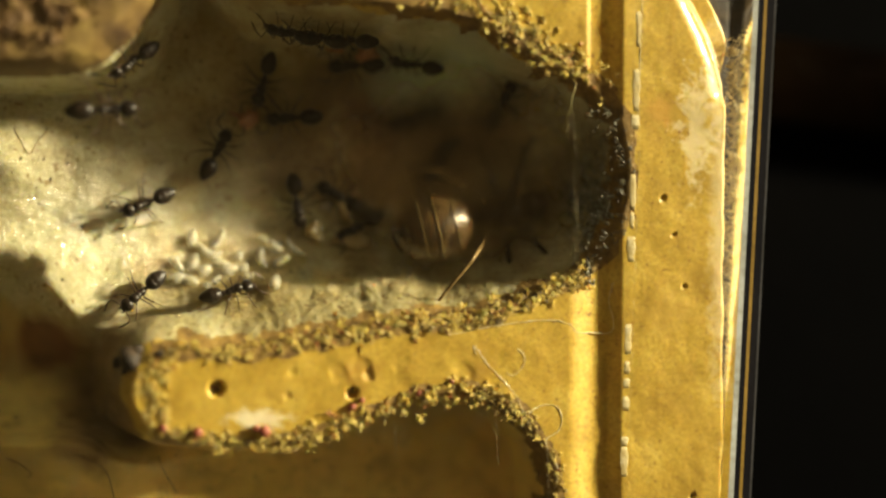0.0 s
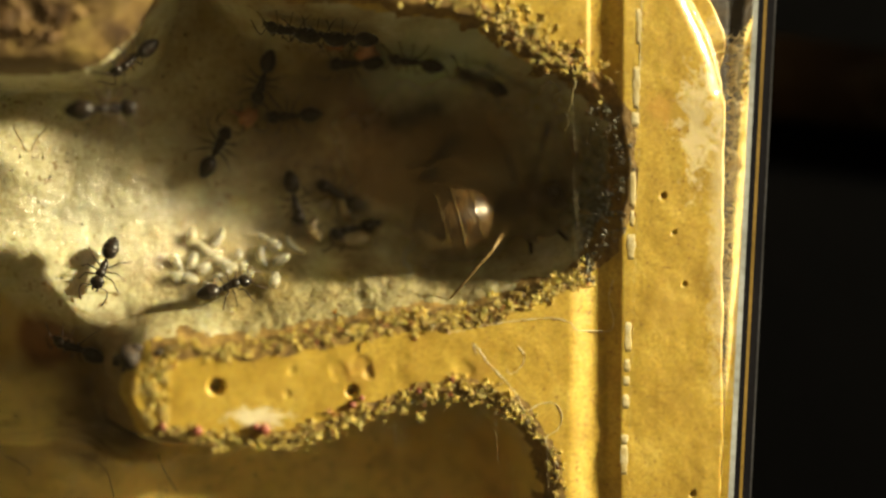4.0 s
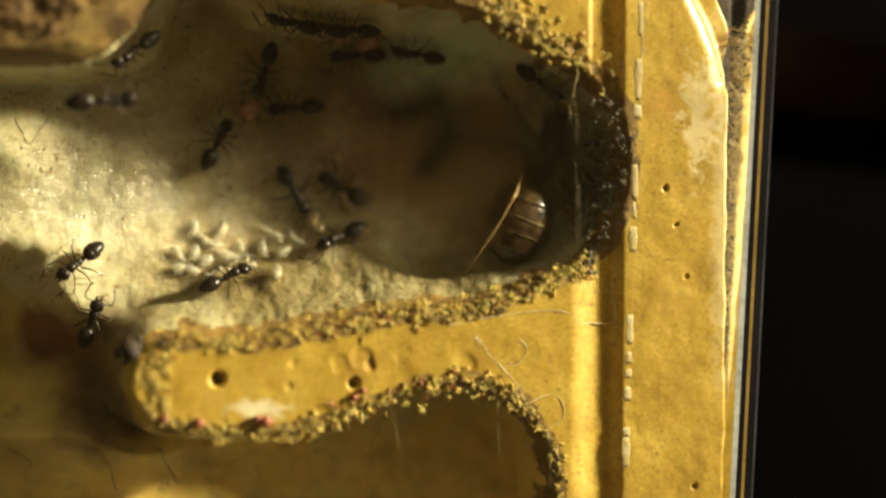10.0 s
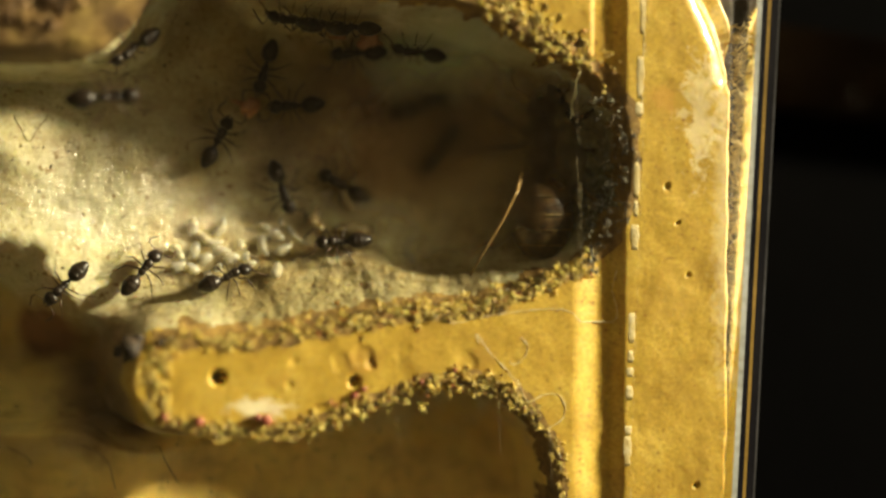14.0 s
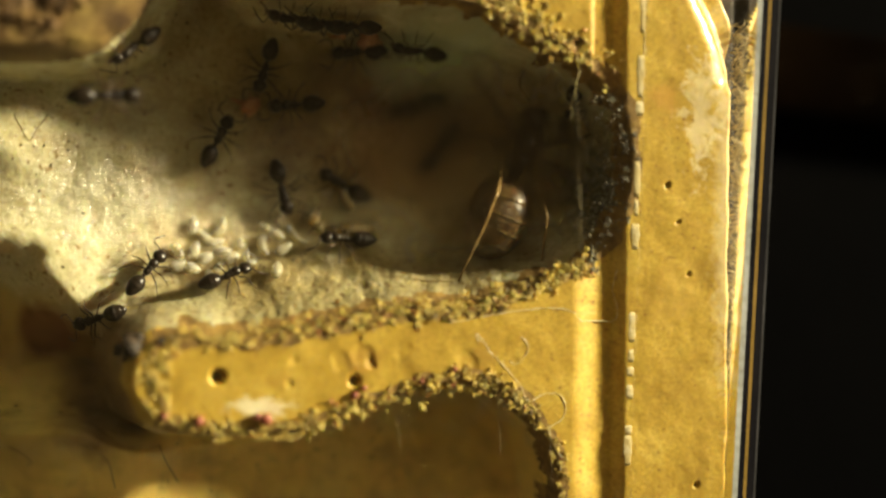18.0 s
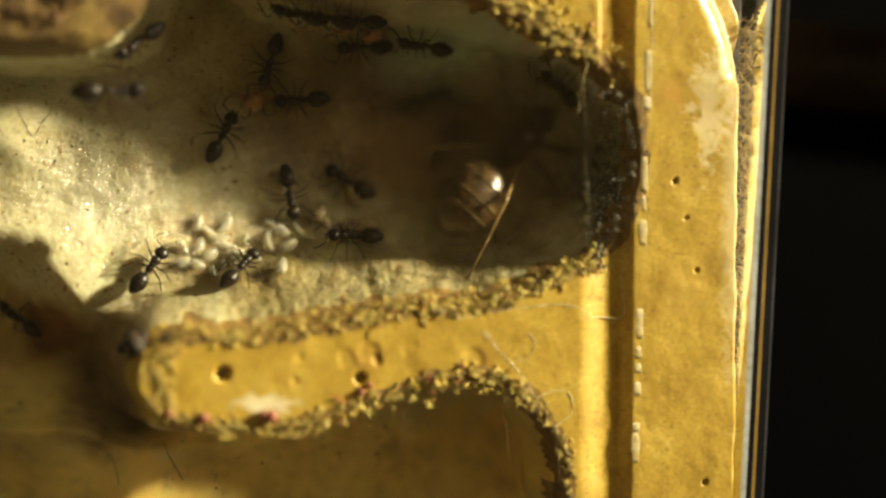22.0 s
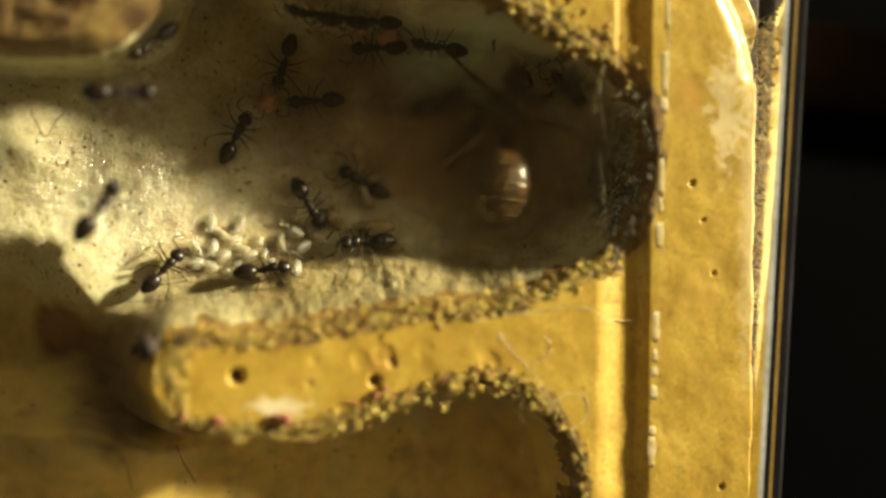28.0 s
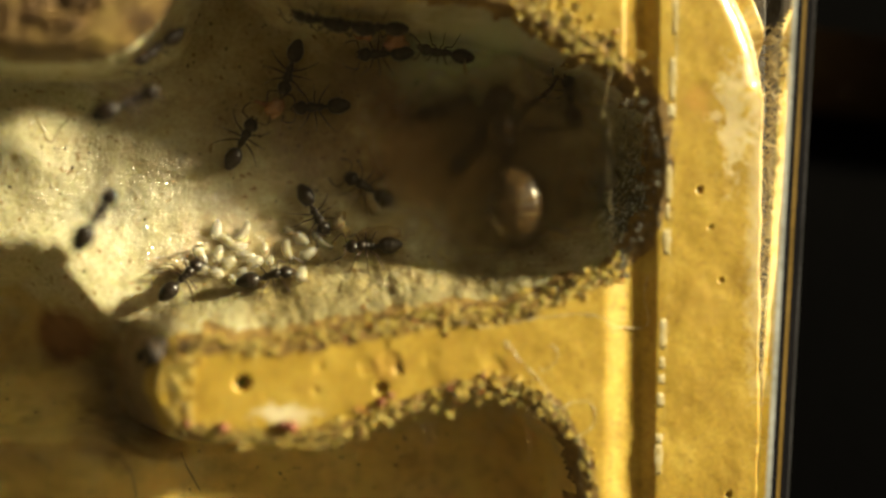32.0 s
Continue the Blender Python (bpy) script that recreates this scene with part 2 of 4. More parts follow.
TABLE = surface("dark_table", (0.0003, 0.0003, 0.0004), (0.0005, 0.0005, 0.0006), (0.0012, 0.001, 0.0009), 30.0, 0.8, 2.0, 0.05)
TABLE.node_tree.nodes["Principled BSDF"].inputs["Specular IOR Level"].default_value = 0.02


def grain_material():
    m, nt, p = nodes_of("rim_grain")
    info = nt.nodes.new("ShaderNodeObjectInfo")
    geo = nt.nodes.new("ShaderNodeNewGeometry")
    add = nt.nodes.new("ShaderNodeMath")
    add.operation = "ADD"
    nt.links.new(info.outputs["Random"], add.inputs[0])
    nt.links.new(geo.outputs["Random Per Island"], add.inputs[1])
    fr = nt.nodes.new("ShaderNodeMath")
    fr.operation = "FRACT"
    nt.links.new(add.outputs[0], fr.inputs[0])
    r = ramp_node(nt, fr.outputs[0], [(0.0, (0.12, 0.08, 0.02)), (0.08, (0.36, 0.25, 0.05)), (0.30, (0.60, 0.43, 0.085)),
                                      (0.66, (0.80, 0.59, 0.15)), (0.82, (0.42, 0.36, 0.07)), (0.955, (0.42, 0.20, 0.045)), (0.99, (0.36, 0.10, 0.035))])
    fine = noise_node(nt, 0.12, 2.0)
    tone = ramp_node(nt, fine.outputs["Fac"], [(0.3, (0.6, 0.58, 0.5)), (0.65, (1, 1, 1))]).outputs["Color"]
    nt.links.new(mix_node(nt, 1.0, r.outputs["Color"], tone, "MULTIPLY"), p.inputs["Base Color"])
    nt.links.new(bump_node(nt, fine.outputs["Fac"], 0.04), p.inputs["Normal"])
    p.inputs["Roughness"].default_value = 0.55
    p.inputs["Subsurface Weight"].default_value = 0.4
    p.inputs["Subsurface Radius"].default_value = (0.5 * MM, 0.35 * MM, 0.12 * MM)
    p.inputs["Subsurface Scale"].default_value = 1.0
    return m


GRAIN = grain_material()
PELLET = surface("rust_pellet", (0.10, 0.018, 0.008), (0.24, 0.05, 0.02), (0.36, 0.12, 0.05), 0.3, 0.5, 0.1, 0.02)
SOIL = surface("brown_soil", (0.07, 0.036, 0.012), (0.20, 0.125, 0.032), (0.36, 0.26, 0.07), 2.6, 0.7, 0.2, 0.08)
SCRATCH = surface("scratch_haze", (0.22, 0.18, 0.09), (0.3, 0.26, 0.15), (0.38, 0.34, 0.22), 0.6, 0.4, 0.1, 0.0)
DIRT = surface("dark_dirt", (0.012, 0.008, 0.004), (0.03, 0.018, 0.008), (0.06, 0.035, 0.014), 0.5, 0.7, 0.1, 0.03)
CRACK_FILL = surface("crack_fill", (0.14, 0.10, 0.04), (0.2, 0.15, 0.06), (0.3, 0.23, 0.10), 0.5, 0.7, 0.1, 0.02)
EDGE_PALE = surface("pale_edge", (0.26, 0.28, 0.27), (0.40, 0.43, 0.43), (0.54, 0.57, 0.57), 6.0, 0.3, 0.4, 0.01)
REFLEX_AMBER = surface("amber_reflex", (0.16, 0.10, 0.018), (0.26, 0.165, 0.03), (0.34, 0.22, 0.05), 5.0, 0.4, 0.3, 0.01)
EDGE_DARK = surface("dark_strip", (0.004, 0.004, 0.006), (0.007, 0.0065, 0.009), (0.012, 0.011, 0.013), 9.0, 0.5, 0.4, 0.01)
EDGE_DARK.node_tree.nodes["Principled BSDF"].inputs["Specular IOR Level"].default_value = 0.08
RIM_GREY = surface("grey_rim", (0.03, 0.03, 0.03), (0.05, 0.05, 0.055), (0.09, 0.09, 0.10), 6.0, 0.3, 0.4, 0.01)
BOARD = surface("dark_board", (0.004, 0.002, 0.0008), (0.008, 0.0045, 0.0016), (0.014, 0.008, 0.003), 8.0, 0.8, 1.0, 0.05)
BOARD.node_tree.nodes["Principled BSDF"].inputs["Specular IOR Level"].default_value = 0.02
DAMP_GRAIN = surface("damp_grain", (0.02, 0.017, 0.010), (0.08, 0.07, 0.042), (0.30, 0.30, 0.22), 1.4, 0.45, 0.2, 0.05)
SOIL_GRAIN = surface("soil_grain", (0.06, 0.03, 0.009), (0.18, 0.10, 0.03), (0.34, 0.23, 0.07), 1.2, 0.7, 0.2, 0.05)
THREAD_PALE = surface("pale_thread", (0.30, 0.26, 0.10), (0.46, 0.40, 0.18), (0.6, 0.55, 0.32), 0.6, 0.45, 0.1, 0.0)
FILM_LINE = surface("moisture_line", (0.62, 0.52, 0.28), (0.78, 0.70, 0.45), (0.88, 0.84, 0.66), 1.0, 0.15, 0.1, 0.0, 1.0)
RESIDUE_WHITE = surface("white_residue", (0.50, 0.39, 0.15), (0.56, 0.47, 0.24), (0.62, 0.56, 0.36), 0.6, 0.5, 0.15, 0.02)


def cuticle(name, dark, light, rough=0.25, sss=0.0, size=0.5, dent=0.008):
    m, nt, p = nodes_of(name)
    n = noise_node(nt, size, 4.0)
    nt.links.new(ramp_node(nt, n.outputs["Fac"], [(0.35, dark), (0.7, light)]).outputs["Color"], p.inputs["Base Color"])
    fine = noise_node(nt, dent * 6, 2.0)
    nt.links.new(bump_node(nt, fine.outputs["Fac"], dent, 0.6), p.inputs["Normal"])
    p.inputs["Roughness"].default_value = rough
    p.inputs["Specular IOR Level"].default_value = 0.30
    p.inputs["Subsurface Weight"].default_value = sss
    p.inputs["Subsurface Radius"].default_value = (0.4 * MM, 0.25 * MM, 0.1 * MM)
    return m


ANT_DARK = cuticle("ant_cuticle", (0.006, 0.0045, 0.0035), (0.022, 0.014, 0.008), 0.34)
ANT_LEG = cuticle("ant_leg_cuticle", (0.02, 0.011, 0.006), (0.055, 0.030, 0.014), 0.35)
ANT_EYE = cuticle("ant_eye", (0.004, 0.004, 0.004), (0.008, 0.008, 0.008), 0.12)
QUEEN_SHELL = cuticle("queen_cuticle", (0.015, 0.009, 0.005), (0.06, 0.034, 0.014), 0.18)
QUEEN_GLOSS = cuticle("queen_gaster", (0.016, 0.009, 0.004), (0.10, 0.06, 0.022), 0.30, 0.5, 1.0, 0.30)
QUEEN_BAND = cuticle("queen_band", (0.09, 0.05, 0.018), (0.30, 0.20, 0.075), 0.2, 0.5, 0.5)
for _shell in (QUEEN_GLOSS, QUEEN_BAND):
    _p = _shell.node_tree.nodes["Principled BSDF"]
    _p.inputs["Coat Weight"].default_value = 1.0
    _p.inputs["Coat Roughness"].default_value = 0.06
    _p.inputs["Subsurface Scale"].default_value = 1.0
    _p.inputs["Subsurface Radius"].default_value = (1.2 * MM, 0.6 * MM, 0.2 * MM)
QUEEN_LEG = cuticle("queen_leg_cuticle", (0.12, 0.075, 0.025), (0.36, 0.25, 0.10), 0.3)


def brood_material(name, dark, light, clear=0.3):
    """Milky, half-clear skin: part of the light goes straight through, the rest is scattered inside."""
    m, nt, p = nodes_of(name)
    n = noise_node(nt, 0.8, 3.0)
    nt.links.new(ramp_node(nt, n.outputs["Fac"], [(0.3, dark), (0.65, light)]).outputs["Color"], p.inputs["Base Color"])
    nt.links.new(bump_node(nt, noise_node(nt, 0.2, 2.0).outputs["Fac"], 0.015, 0.5), p.inputs["Normal"])
    p.inputs["Roughness"].default_value = 0.16
    p.inputs["Coat Weight"].default_value = 0.6
    p.inputs["Coat Roughness"].default_value = 0.08
    p.inputs["Subsurface Weight"].default_value = 1.0
    p.inputs["Subsurface Radius"].default_value = (0.9 * MM, 0.8 * MM, 0.55 * MM)
    p.inputs["Subsurface Scale"].default_value = 1.0
    thin, mix = nt.nodes.new("ShaderNodeBsdfTransparent"), nt.nodes.new("ShaderNodeMixShader")
    mix.inputs[0].default_value = clear
    nt.links.new(p.outputs[0], mix.inputs[1])
    nt.links.new(thin.outputs[0], mix.inputs[2])
    nt.links.new(mix.outputs[0], nt.nodes["Material Output"].inputs["Surface"])
    return m


LARVA = brood_material("larva_skin", (0.50, 0.48, 0.36), (0.65, 0.63, 0.50), 0.66)
LARVA_GUT = brood_material("larva_gut", (0.10, 0.075, 0.045), (0.24, 0.19, 0.12), 0.25)
PUPA = brood_material("pupa_skin", (0.34, 0.27, 0.135), (0.47, 0.385, 0.215), 0.4)
FOOD = brood_material("food_flesh", (0.36, 0.17, 0.085), (0.50, 0.28, 0.15), 0.2)


def thin_clear(name, tint, gloss=0.03, haze=0.002):
    """A clear sheet: light goes straight through, the surface mirrors by its Fresnel gloss."""
    m, nt, p = nodes_of(name)
    nt.nodes.remove(p)
    out = nt.nodes["Material Output"]
    mix, clear, mirror, fres = [nt.nodes.new(k) for k in ("ShaderNodeMixShader", "ShaderNodeBsdfTransparent", "ShaderNodeBsdfGlossy", "ShaderNodeFresnel")]
    clear.inputs["Color"].default_value = (*tint, 1)
    mirror.inputs["Roughness"].default_value = gloss
    fres.inputs["IOR"].default_value = 1.3
    # a trace of dust and fine scratches scatters the lamp's light
    dust, dusty = nt.nodes.new("ShaderNodeBsdfDiffuse"), nt.nodes.new("ShaderNodeMixShader")
    dust.inputs["Color"].default_value = (0.8, 0.64, 0.40, 1)
    dusty.inputs[0].default_value = haze
    nt.links.new(clear.outputs[0], dusty.inputs[1])
    nt.links.new(dust.outputs[0], dusty.inputs[2])
    nt.links.new(fres.outputs[0], mix.inputs[0])
    nt.links.new(dusty.outputs[0], mix.inputs[1])
    nt.links.new(mirror.outputs[0], mix.inputs[2])
    nt.links.new(mix.outputs[0], out.inputs["Surface"])
    return m




COVER_SHEET = thin_clear("cover_sheet", (0.985, 0.985, 0.97))


def fog_film():
    """Fine condensation: light is scattered a little on its way through, least near the ragged edge."""
    m, nt, p = nodes_of("condensation")
    nt.nodes.remove(p)
    clear, blur, veil, damp, mix = [nt.nodes.new(k) for k in ("ShaderNodeBsdfTransparent", "ShaderNodeBsdfRefraction", "ShaderNodeBsdfDiffuse", "ShaderNodeMixShader", "ShaderNodeMixShader")]
    blur.inputs["IOR"].default_value, blur.inputs["Roughness"].default_value = 1.06, 0.75
    blur.inputs["Color"].default_value = (0.95, 0.90, 0.80, 1)
    veil.inputs["Color"].default_value = (0.5, 0.4, 0.25, 1)
    damp.inputs[0].default_value = 0.003
    mask = spot_ramp(nt, spot_node(nt, (0.8, 5.5), (9.6, 7.5), noise_node(nt, 3.0, 3.0).outputs["Fac"]), [(0.9, (1, 1, 1)), (1.4, (0, 0, 0))])
    nt.links.new(blur.outputs[0], damp.inputs[1])
    nt.links.new(veil.outputs[0], damp.inputs[2])
    nt.links.new(mask.outputs["Color"], mix.inputs[0])
    nt.links.new(clear.outputs[0], mix.inputs[1])
    nt.links.new(damp.outputs[0], mix.inputs[2])
    nt.links.new(mix.outputs[0], nt.nodes["Material Output"].inputs["Surface"])
    return m


FOG = fog_film()


# ---- mesh helpers ----
def link_mesh(name, bm, material, parent=None, label="", smooth=True):
    """Links a bmesh drawn in millimetres as one object."""
    bmesh.ops.scale(bm, vec=(MM, MM, MM), verts=bm.verts)
    data = bpy.data.meshes.new(name)
    bm.to_mesh(data)
    bm.free()
    for poly in data.polygons:
        poly.use_smooth = smooth
    data.materials.append(material)
    ob = new(name, data)
    if parent:
        ob.parent = parent
    if label:
        tagged(ob, label)
    return ob


def part(name, bm, material, parent, label="", smooth=True):
    return link_mesh(name, bm, material, parent, label, smooth)


def blob(center, radii, turn=(0, 0, 0), bend=0.0, taper=0.0, seg=14, bm=None):
    """A rounded body along x: bend bows it sideways, taper thins its front."""
    bm = bm or bmesh.new()
    made = bmesh.ops.create_uvsphere(bm, u_segments=seg, v_segments=max(6, seg * 2 // 3), radius=1.0,
                                     matrix=Matrix.Rotation(radians(90), 4, "Y"))["verts"]
    rot = Euler([radians(a) for a in turn]).to_matrix()
    for v in made:
        c = v.co.copy()
        k = 1.0 - taper * c.x
        c = Vector((c.x * radii[0], c.y * radii[1] * k, c.z * radii[2] * k))
        c.y += bend * (c.x / radii[0]) ** 2
        v.co = rot @ c + Vector(center)
    return bm


def tube(points, radii, sides=6, bm=None):
    """A jointed limb or cord through the points."""
    bm = bm or bmesh.new()
    pts = [Vector(p) for p in points]
    rings = []
    for i, p in enumerate(pts):
        way = (pts[min(i + 1, len(pts) - 1)] - pts[max(i - 1, 0)]).normalized()
        side = way.cross(Vector((0.31, 0.17, 0.93))).normalized()
        up = way.cross(side)
        rings.append([bm.verts.new(p + (side * math.cos(a) + up * math.sin(a)) * radii[i])
                      for a in [2 * math.pi * k / sides for k in range(sides)]])
    for a, b in zip(rings, rings[1:]):
        for k in range(sides):
            bm.faces.new((a[k], a[(k + 1) % sides], b[(k + 1) % sides], b[k]))
    bm.faces.new(rings[0][::-1])
    bm.faces.new(rings[-1])
    return bm


def lathe(profile, center=(0, 0, 0), sx=1.0, sides=18, squash=0.88, bm=None):
    """A body of revolution round x; profile rows are x, radius."""
    bm = bm or bmesh.new()
    rings = []
    for x, r in profile:
        rings.append([bm.verts.new((center[0] + x * sx, center[1] + r * math.cos(a), center[2] + r * squash * math.sin(a)))
                      for a in [2 * math.pi * k / sides for k in range(sides)]])
    for a, b in zip(rings, rings[1:]):
        for k in range(sides):
            bm.faces.new((a[k], b[k], b[(k + 1) % sides], a[(k + 1) % sides]))
    bm.faces.new(rings[0])
    bm.faces.new(rings[-1][::-1])
    return bm


def box(lo, hi, bevel=0.0):
    bm = bmesh.new()
    bmesh.ops.create_cube(bm, size=1.0)
    for v in bm.verts:
        v.co = Vector([lo[i] + (v.co[i] + 0.5) * (hi[i] - lo[i]) for i in range(3)])
    if bevel:
        bmesh.ops.bevel(bm, geom=bm.edges[:], offset=bevel, segments=2, affect="EDGES")
    return bm


# ---- the plan of the nest: where plaster is left and how deep the hollows are ----
def smooth_outline(points, steps=6):
    pts = np.array(points, float)
    a, b, c, d = np.roll(pts, 1, 0), pts, np.roll(pts, -1, 0), np.roll(pts, -2, 0)
    out = []
    for s in np.arange(steps) / steps:
        out.append(0.5 * (2 * b + (c - a) * s + (2 * a - 5 * b + 4 * c - d) * s * s + (3 * b - a - 3 * c + d) * s ** 3))
    return np.stack(out, 1).reshape(-1, 2)


def inside_distance(outline, x, y):
    """Distance to the outline, positive inside it."""
    best, odd = np.full(x.shape, 1e9), np.zeros(x.shape, bool)
    for (ax, ay), (bx, by) in zip(outline, np.roll(outline, -1, 0)):
        ex, ey = bx - ax, by - ay
        s = np.clip(((x - ax) * ex + (y - ay) * ey) / (ex * ex + ey * ey + 1e-12), 0, 1)
        best = np.minimum(best, (x - ax - s * ex) ** 2 + (y - ay - s * ey) ** 2)
        if ay != by:
            odd ^= ((ay > y) != (by > y)) & (x < (bx - ax) * (y - ay) / (by - ay) + ax)
    return np.where(odd, 1, -1) * np.sqrt(best)


def step(a, b, v):
    s = np.clip((v - a) / (b - a), 0, 1)
    return s * s * (3 - 2 * s)


LATTICE = np.random.RandomState(5).uniform(-1, 1, (128, 128))


def ripple(x, y, size, seed):
    """Irregular smooth unevenness, about size across, between -1 and 1."""
    v, weight = 0.0, 1.0
    for k in range(3):
        f = 2.0 ** k / size
        a = seed * 0.9 + k * 1.3
        u = (x * math.cos(a) + y * math.sin(a)) * f + 17.3 * seed + 500
        w = (y * math.cos(a) - x * math.sin(a)) * f + 9.1 * seed + 500
        i, j = np.floor(u).astype(int), np.floor(w).astype(int)
        s, t = u - i, w - j
        s, t = s * s * (3 - 2 * s), t * t * (3 - 2 * t)
        g = lambda p, q: LATTICE[p % 128, q % 128]
        v = v + weight * ((g(i, j) * (1 - s) + g(i + 1, j) * s) * (1 - t) + (g(i, j + 1) * (1 - s) + g(i + 1, j + 1) * s) * t)
        weight *= 0.45
    return v / 1.3


HOLLOW = smooth_outline([
    (-44, 12.2), (-26.56, 12.5), (-23.0, 12.7), (-21.2, 13.5), (-19.4, 15.0), (-18.2, 16.8), (-17.0, 19.0), (-15.0, 19.0),
    (-12.5, 17.3), (-9.8, 16.7), (-5.0, 16.3), (-2.5, 15.9), (0.5, 15.4), (3.3, 14.4), (6.2, 12.5), (9.1, 11.1), (10.9, 9.3), (11.7, 7.0),
    (11.8, 4.2), (11.3, 1.7), (9.9, -0.4), (7.7, -1.8), (4.8, -2.8), (1.3, -3.7), (-3.0, -3.9), (-6.5, -4.6), (-9.9, -5.1),
    (-13.4, -5.5), (-16.4, -5.35), (-18.2, -6.1), (-18.9, -7.7), (-18.4, -9.6), (-17.1, -10.6), (-14.4, -11.1), (-12.0, -11.15),
    (-9.3, -11.1), (-6.5, -10.2), (-3.7, -9.05), (-0.85, -8.4), (1.6, -8.16), (3.8, -8.84), (5.6, -10.5), (6.7, -12.1),
    (7.2, -13.9), (7.4, -16.4), (7.0, -26), (-44, -26)], 4)
PASSAGE = smooth_outline([(-46, 0.6), (-27.6, -0.1), (-25.5, -1.6), (-23.7, -4.0), (-21.6, -5.3), (-19.1, -6.0), (-18.0, -8.9),
                          (-17.6, -11.3), (-20.1, -12.35), (-22.7, -11.0), (-27.7, -11.2), (-46, -11.2)], 4)
LOWER_HALL = smooth_outline([(-46, -11.2), (-27.7, -11.2), (-22.7, -11.0), (-20.1, -12.35), (-17.0, -13.1), (-13.3, -12.9), (-9.7, -11.8),
                             (13, -8.4), (13, -30), (-46, -30)], 4)
PORES = [(-13.9, -7.8, 0.55, 1.2), (-5.6, -8.2, 0.42, 0.9), (8.34, 12.7, 0.34, 0.8), (14.1, 3.8, 0.2, 0.5), (14.8, 1.5, 0.14, 0.4),
         (15.5, -1.8, 0.15, 0.4), (16.15, -15.2, 0.2, 0.5), (-5.1, -6.6, 0.8, 0.12), (-9.6, -8.4, 0.3, 0.12), (-4.6, -7.2, 0.5, 0.22), (-6.5, -7.0, 0.7, 0.10), (-9.3, -6.9, 0.35, 0.10), (1.4, -7.2, 0.9, 0.12), (-2.6, -6.4, 0.8, 0.08)]
FLOOR, PASSAGE_FLOOR, LOWER_FLOOR = -7.7, -12.0, -6.8


def height(x, y):
    d = inside_distance(HOLLOW, x, y)
    d = d + 0.18 * ripple(x, y, 2.1, 3) + 0.07 * ripple(x, y, 0.8, 5)
    hall = step(-1.2, 4.4, inside_distance(PASSAGE, x, y))
    low = step(-0.3, 0.4, inside_distance(LOWER_HALL, x, y))
    base = FLOOR + 0.28 * ripple(x, y, 9.0, 1) + 0.10 * ripple(x, y, 3.1, 2)
    # the floor climbs towards the bar and towards the closed end
    base = base + (1.9 * step(2.5, -3.5, y) * (1 - step(2, 9, x)) + 1.5 * step(-1.5, 8, x)) * (1 - low)
    base = base + (LOWER_FLOOR - FLOOR + (3.8 + 0.32 * (y + 12) - 1.2 * step(-24, -28, x) - 0.9 * step(-14.5, -17, y)) * step(-15.5, -21.5, x) + 0.5 * step(-3, -12, x)) * low
    base = base + (PASSAGE_FLOOR - base) * hall * (1 - low)
    lip = np.exp(-((inside_distance(LOWER_HALL, x, y) - 0.3) / 0.55) ** 2) * (1 - step(-12, -9, x)) * step(-27, -23, x)
    base = base + 0.25 * lip + 0.03 * ripple(x, y, 0.9, 8)
    # the shoulder on which the pupae lie
    base = base + 1.1 * np.exp(-((x + 5.0) / 3.2) ** 2 - ((y + 0.7) / 1.5) ** 2) * (1 - low)
    # a swelling of the floor below the far shelf
    base = base + 1.3 * np.exp(-((x + 27.5) / 3.2) ** 2 - ((y - 6.9) / 2.2) ** 2)
    # the near bank of the brood chamber is a long slope, the other sides are steep
    bank = step(-20.5, -9.0, x) * (1 - step(8.5, 11.5, x)) * step(-6.6, -5.6, y) * (1 - step(0.5, 5.0, y))
    wide = 1.5 + 3.6 * bank + 1.6 * step(11, 14, y) * step(-15, -11, x) + 2.0 * step(-15, -18, x) * step(9, 12, y)
    tip = step(-14.5, -18.5, x) * step(-12.5, -10.5, y) * (1 - step(-5, -3, y))
    wide = wide + 1.9 * tip * (1 - bank)
    u = np.clip(d / wide, 0, 1)
    p = step(0, 1, u) * (1 - bank) + (1 - (1 - u) ** 2.1) * bank
    z = base * p + p * (0.07 * ripple(x, y, 1.7, 31) + bank * (1 - p) * (0.9 * ripple(x, y, 1.5, 33) + 0.5 * ripple(x, y, 0.6, 35)))
    # groove cast into the face beside the cover's edge
    solid = 1 - step(-0.3, 0.2, d)
    sharp = step(5, 9, y)
    groove = step(8.0 + 1.2 * sharp, 9.9 - 0.5 * sharp, x) * (1 - step(10.55, 11.55, x))
    z = z - 0.52 * groove * (1 - step(0.4, 1.0, d))
    z = z + solid * (0.05 * ripple(x, y, 2.7, 4) + 0.02 * ripple(x, y, 0.7, 6))
    for px, py, r, depth in PORES:
        q = np.sqrt((x - px) ** 2 + (y - py) ** 2) / r + (0.35 * ripple(x, y, 0.6, 15) if depth < 0.3 else 0)
        z = z - depth * (1 - step(0.45, 1.0, q)) * (1.0 if depth > 0.3 else 0.6)
    # the outer edge of the casting, its corner broken away at the far end
    edge = 18.05 - 0.115 * np.maximum(y - 9.5, 0) ** 1.6 + 0.10 * ripple(x, y, 2.5, 7)
    z = z - 0.32 * step(1.3, 0.1, edge - x) ** 2 * step(9.5, 10.5, y) - 0.9 * step(0.0, 0.5, x - edge) - 2.1 * step(0.0, 0.45, x - edge - 1.7 * step(10.3, 14.5, y))
    return z


X0, X1, Y0, Y1, CELL = -36.0, 19.3, -22.0, 21.0, 0.12
GX, GY = np.arange(X0, X1 + CELL / 2, CELL), np.arange(Y0, Y1 + CELL / 2, CELL)
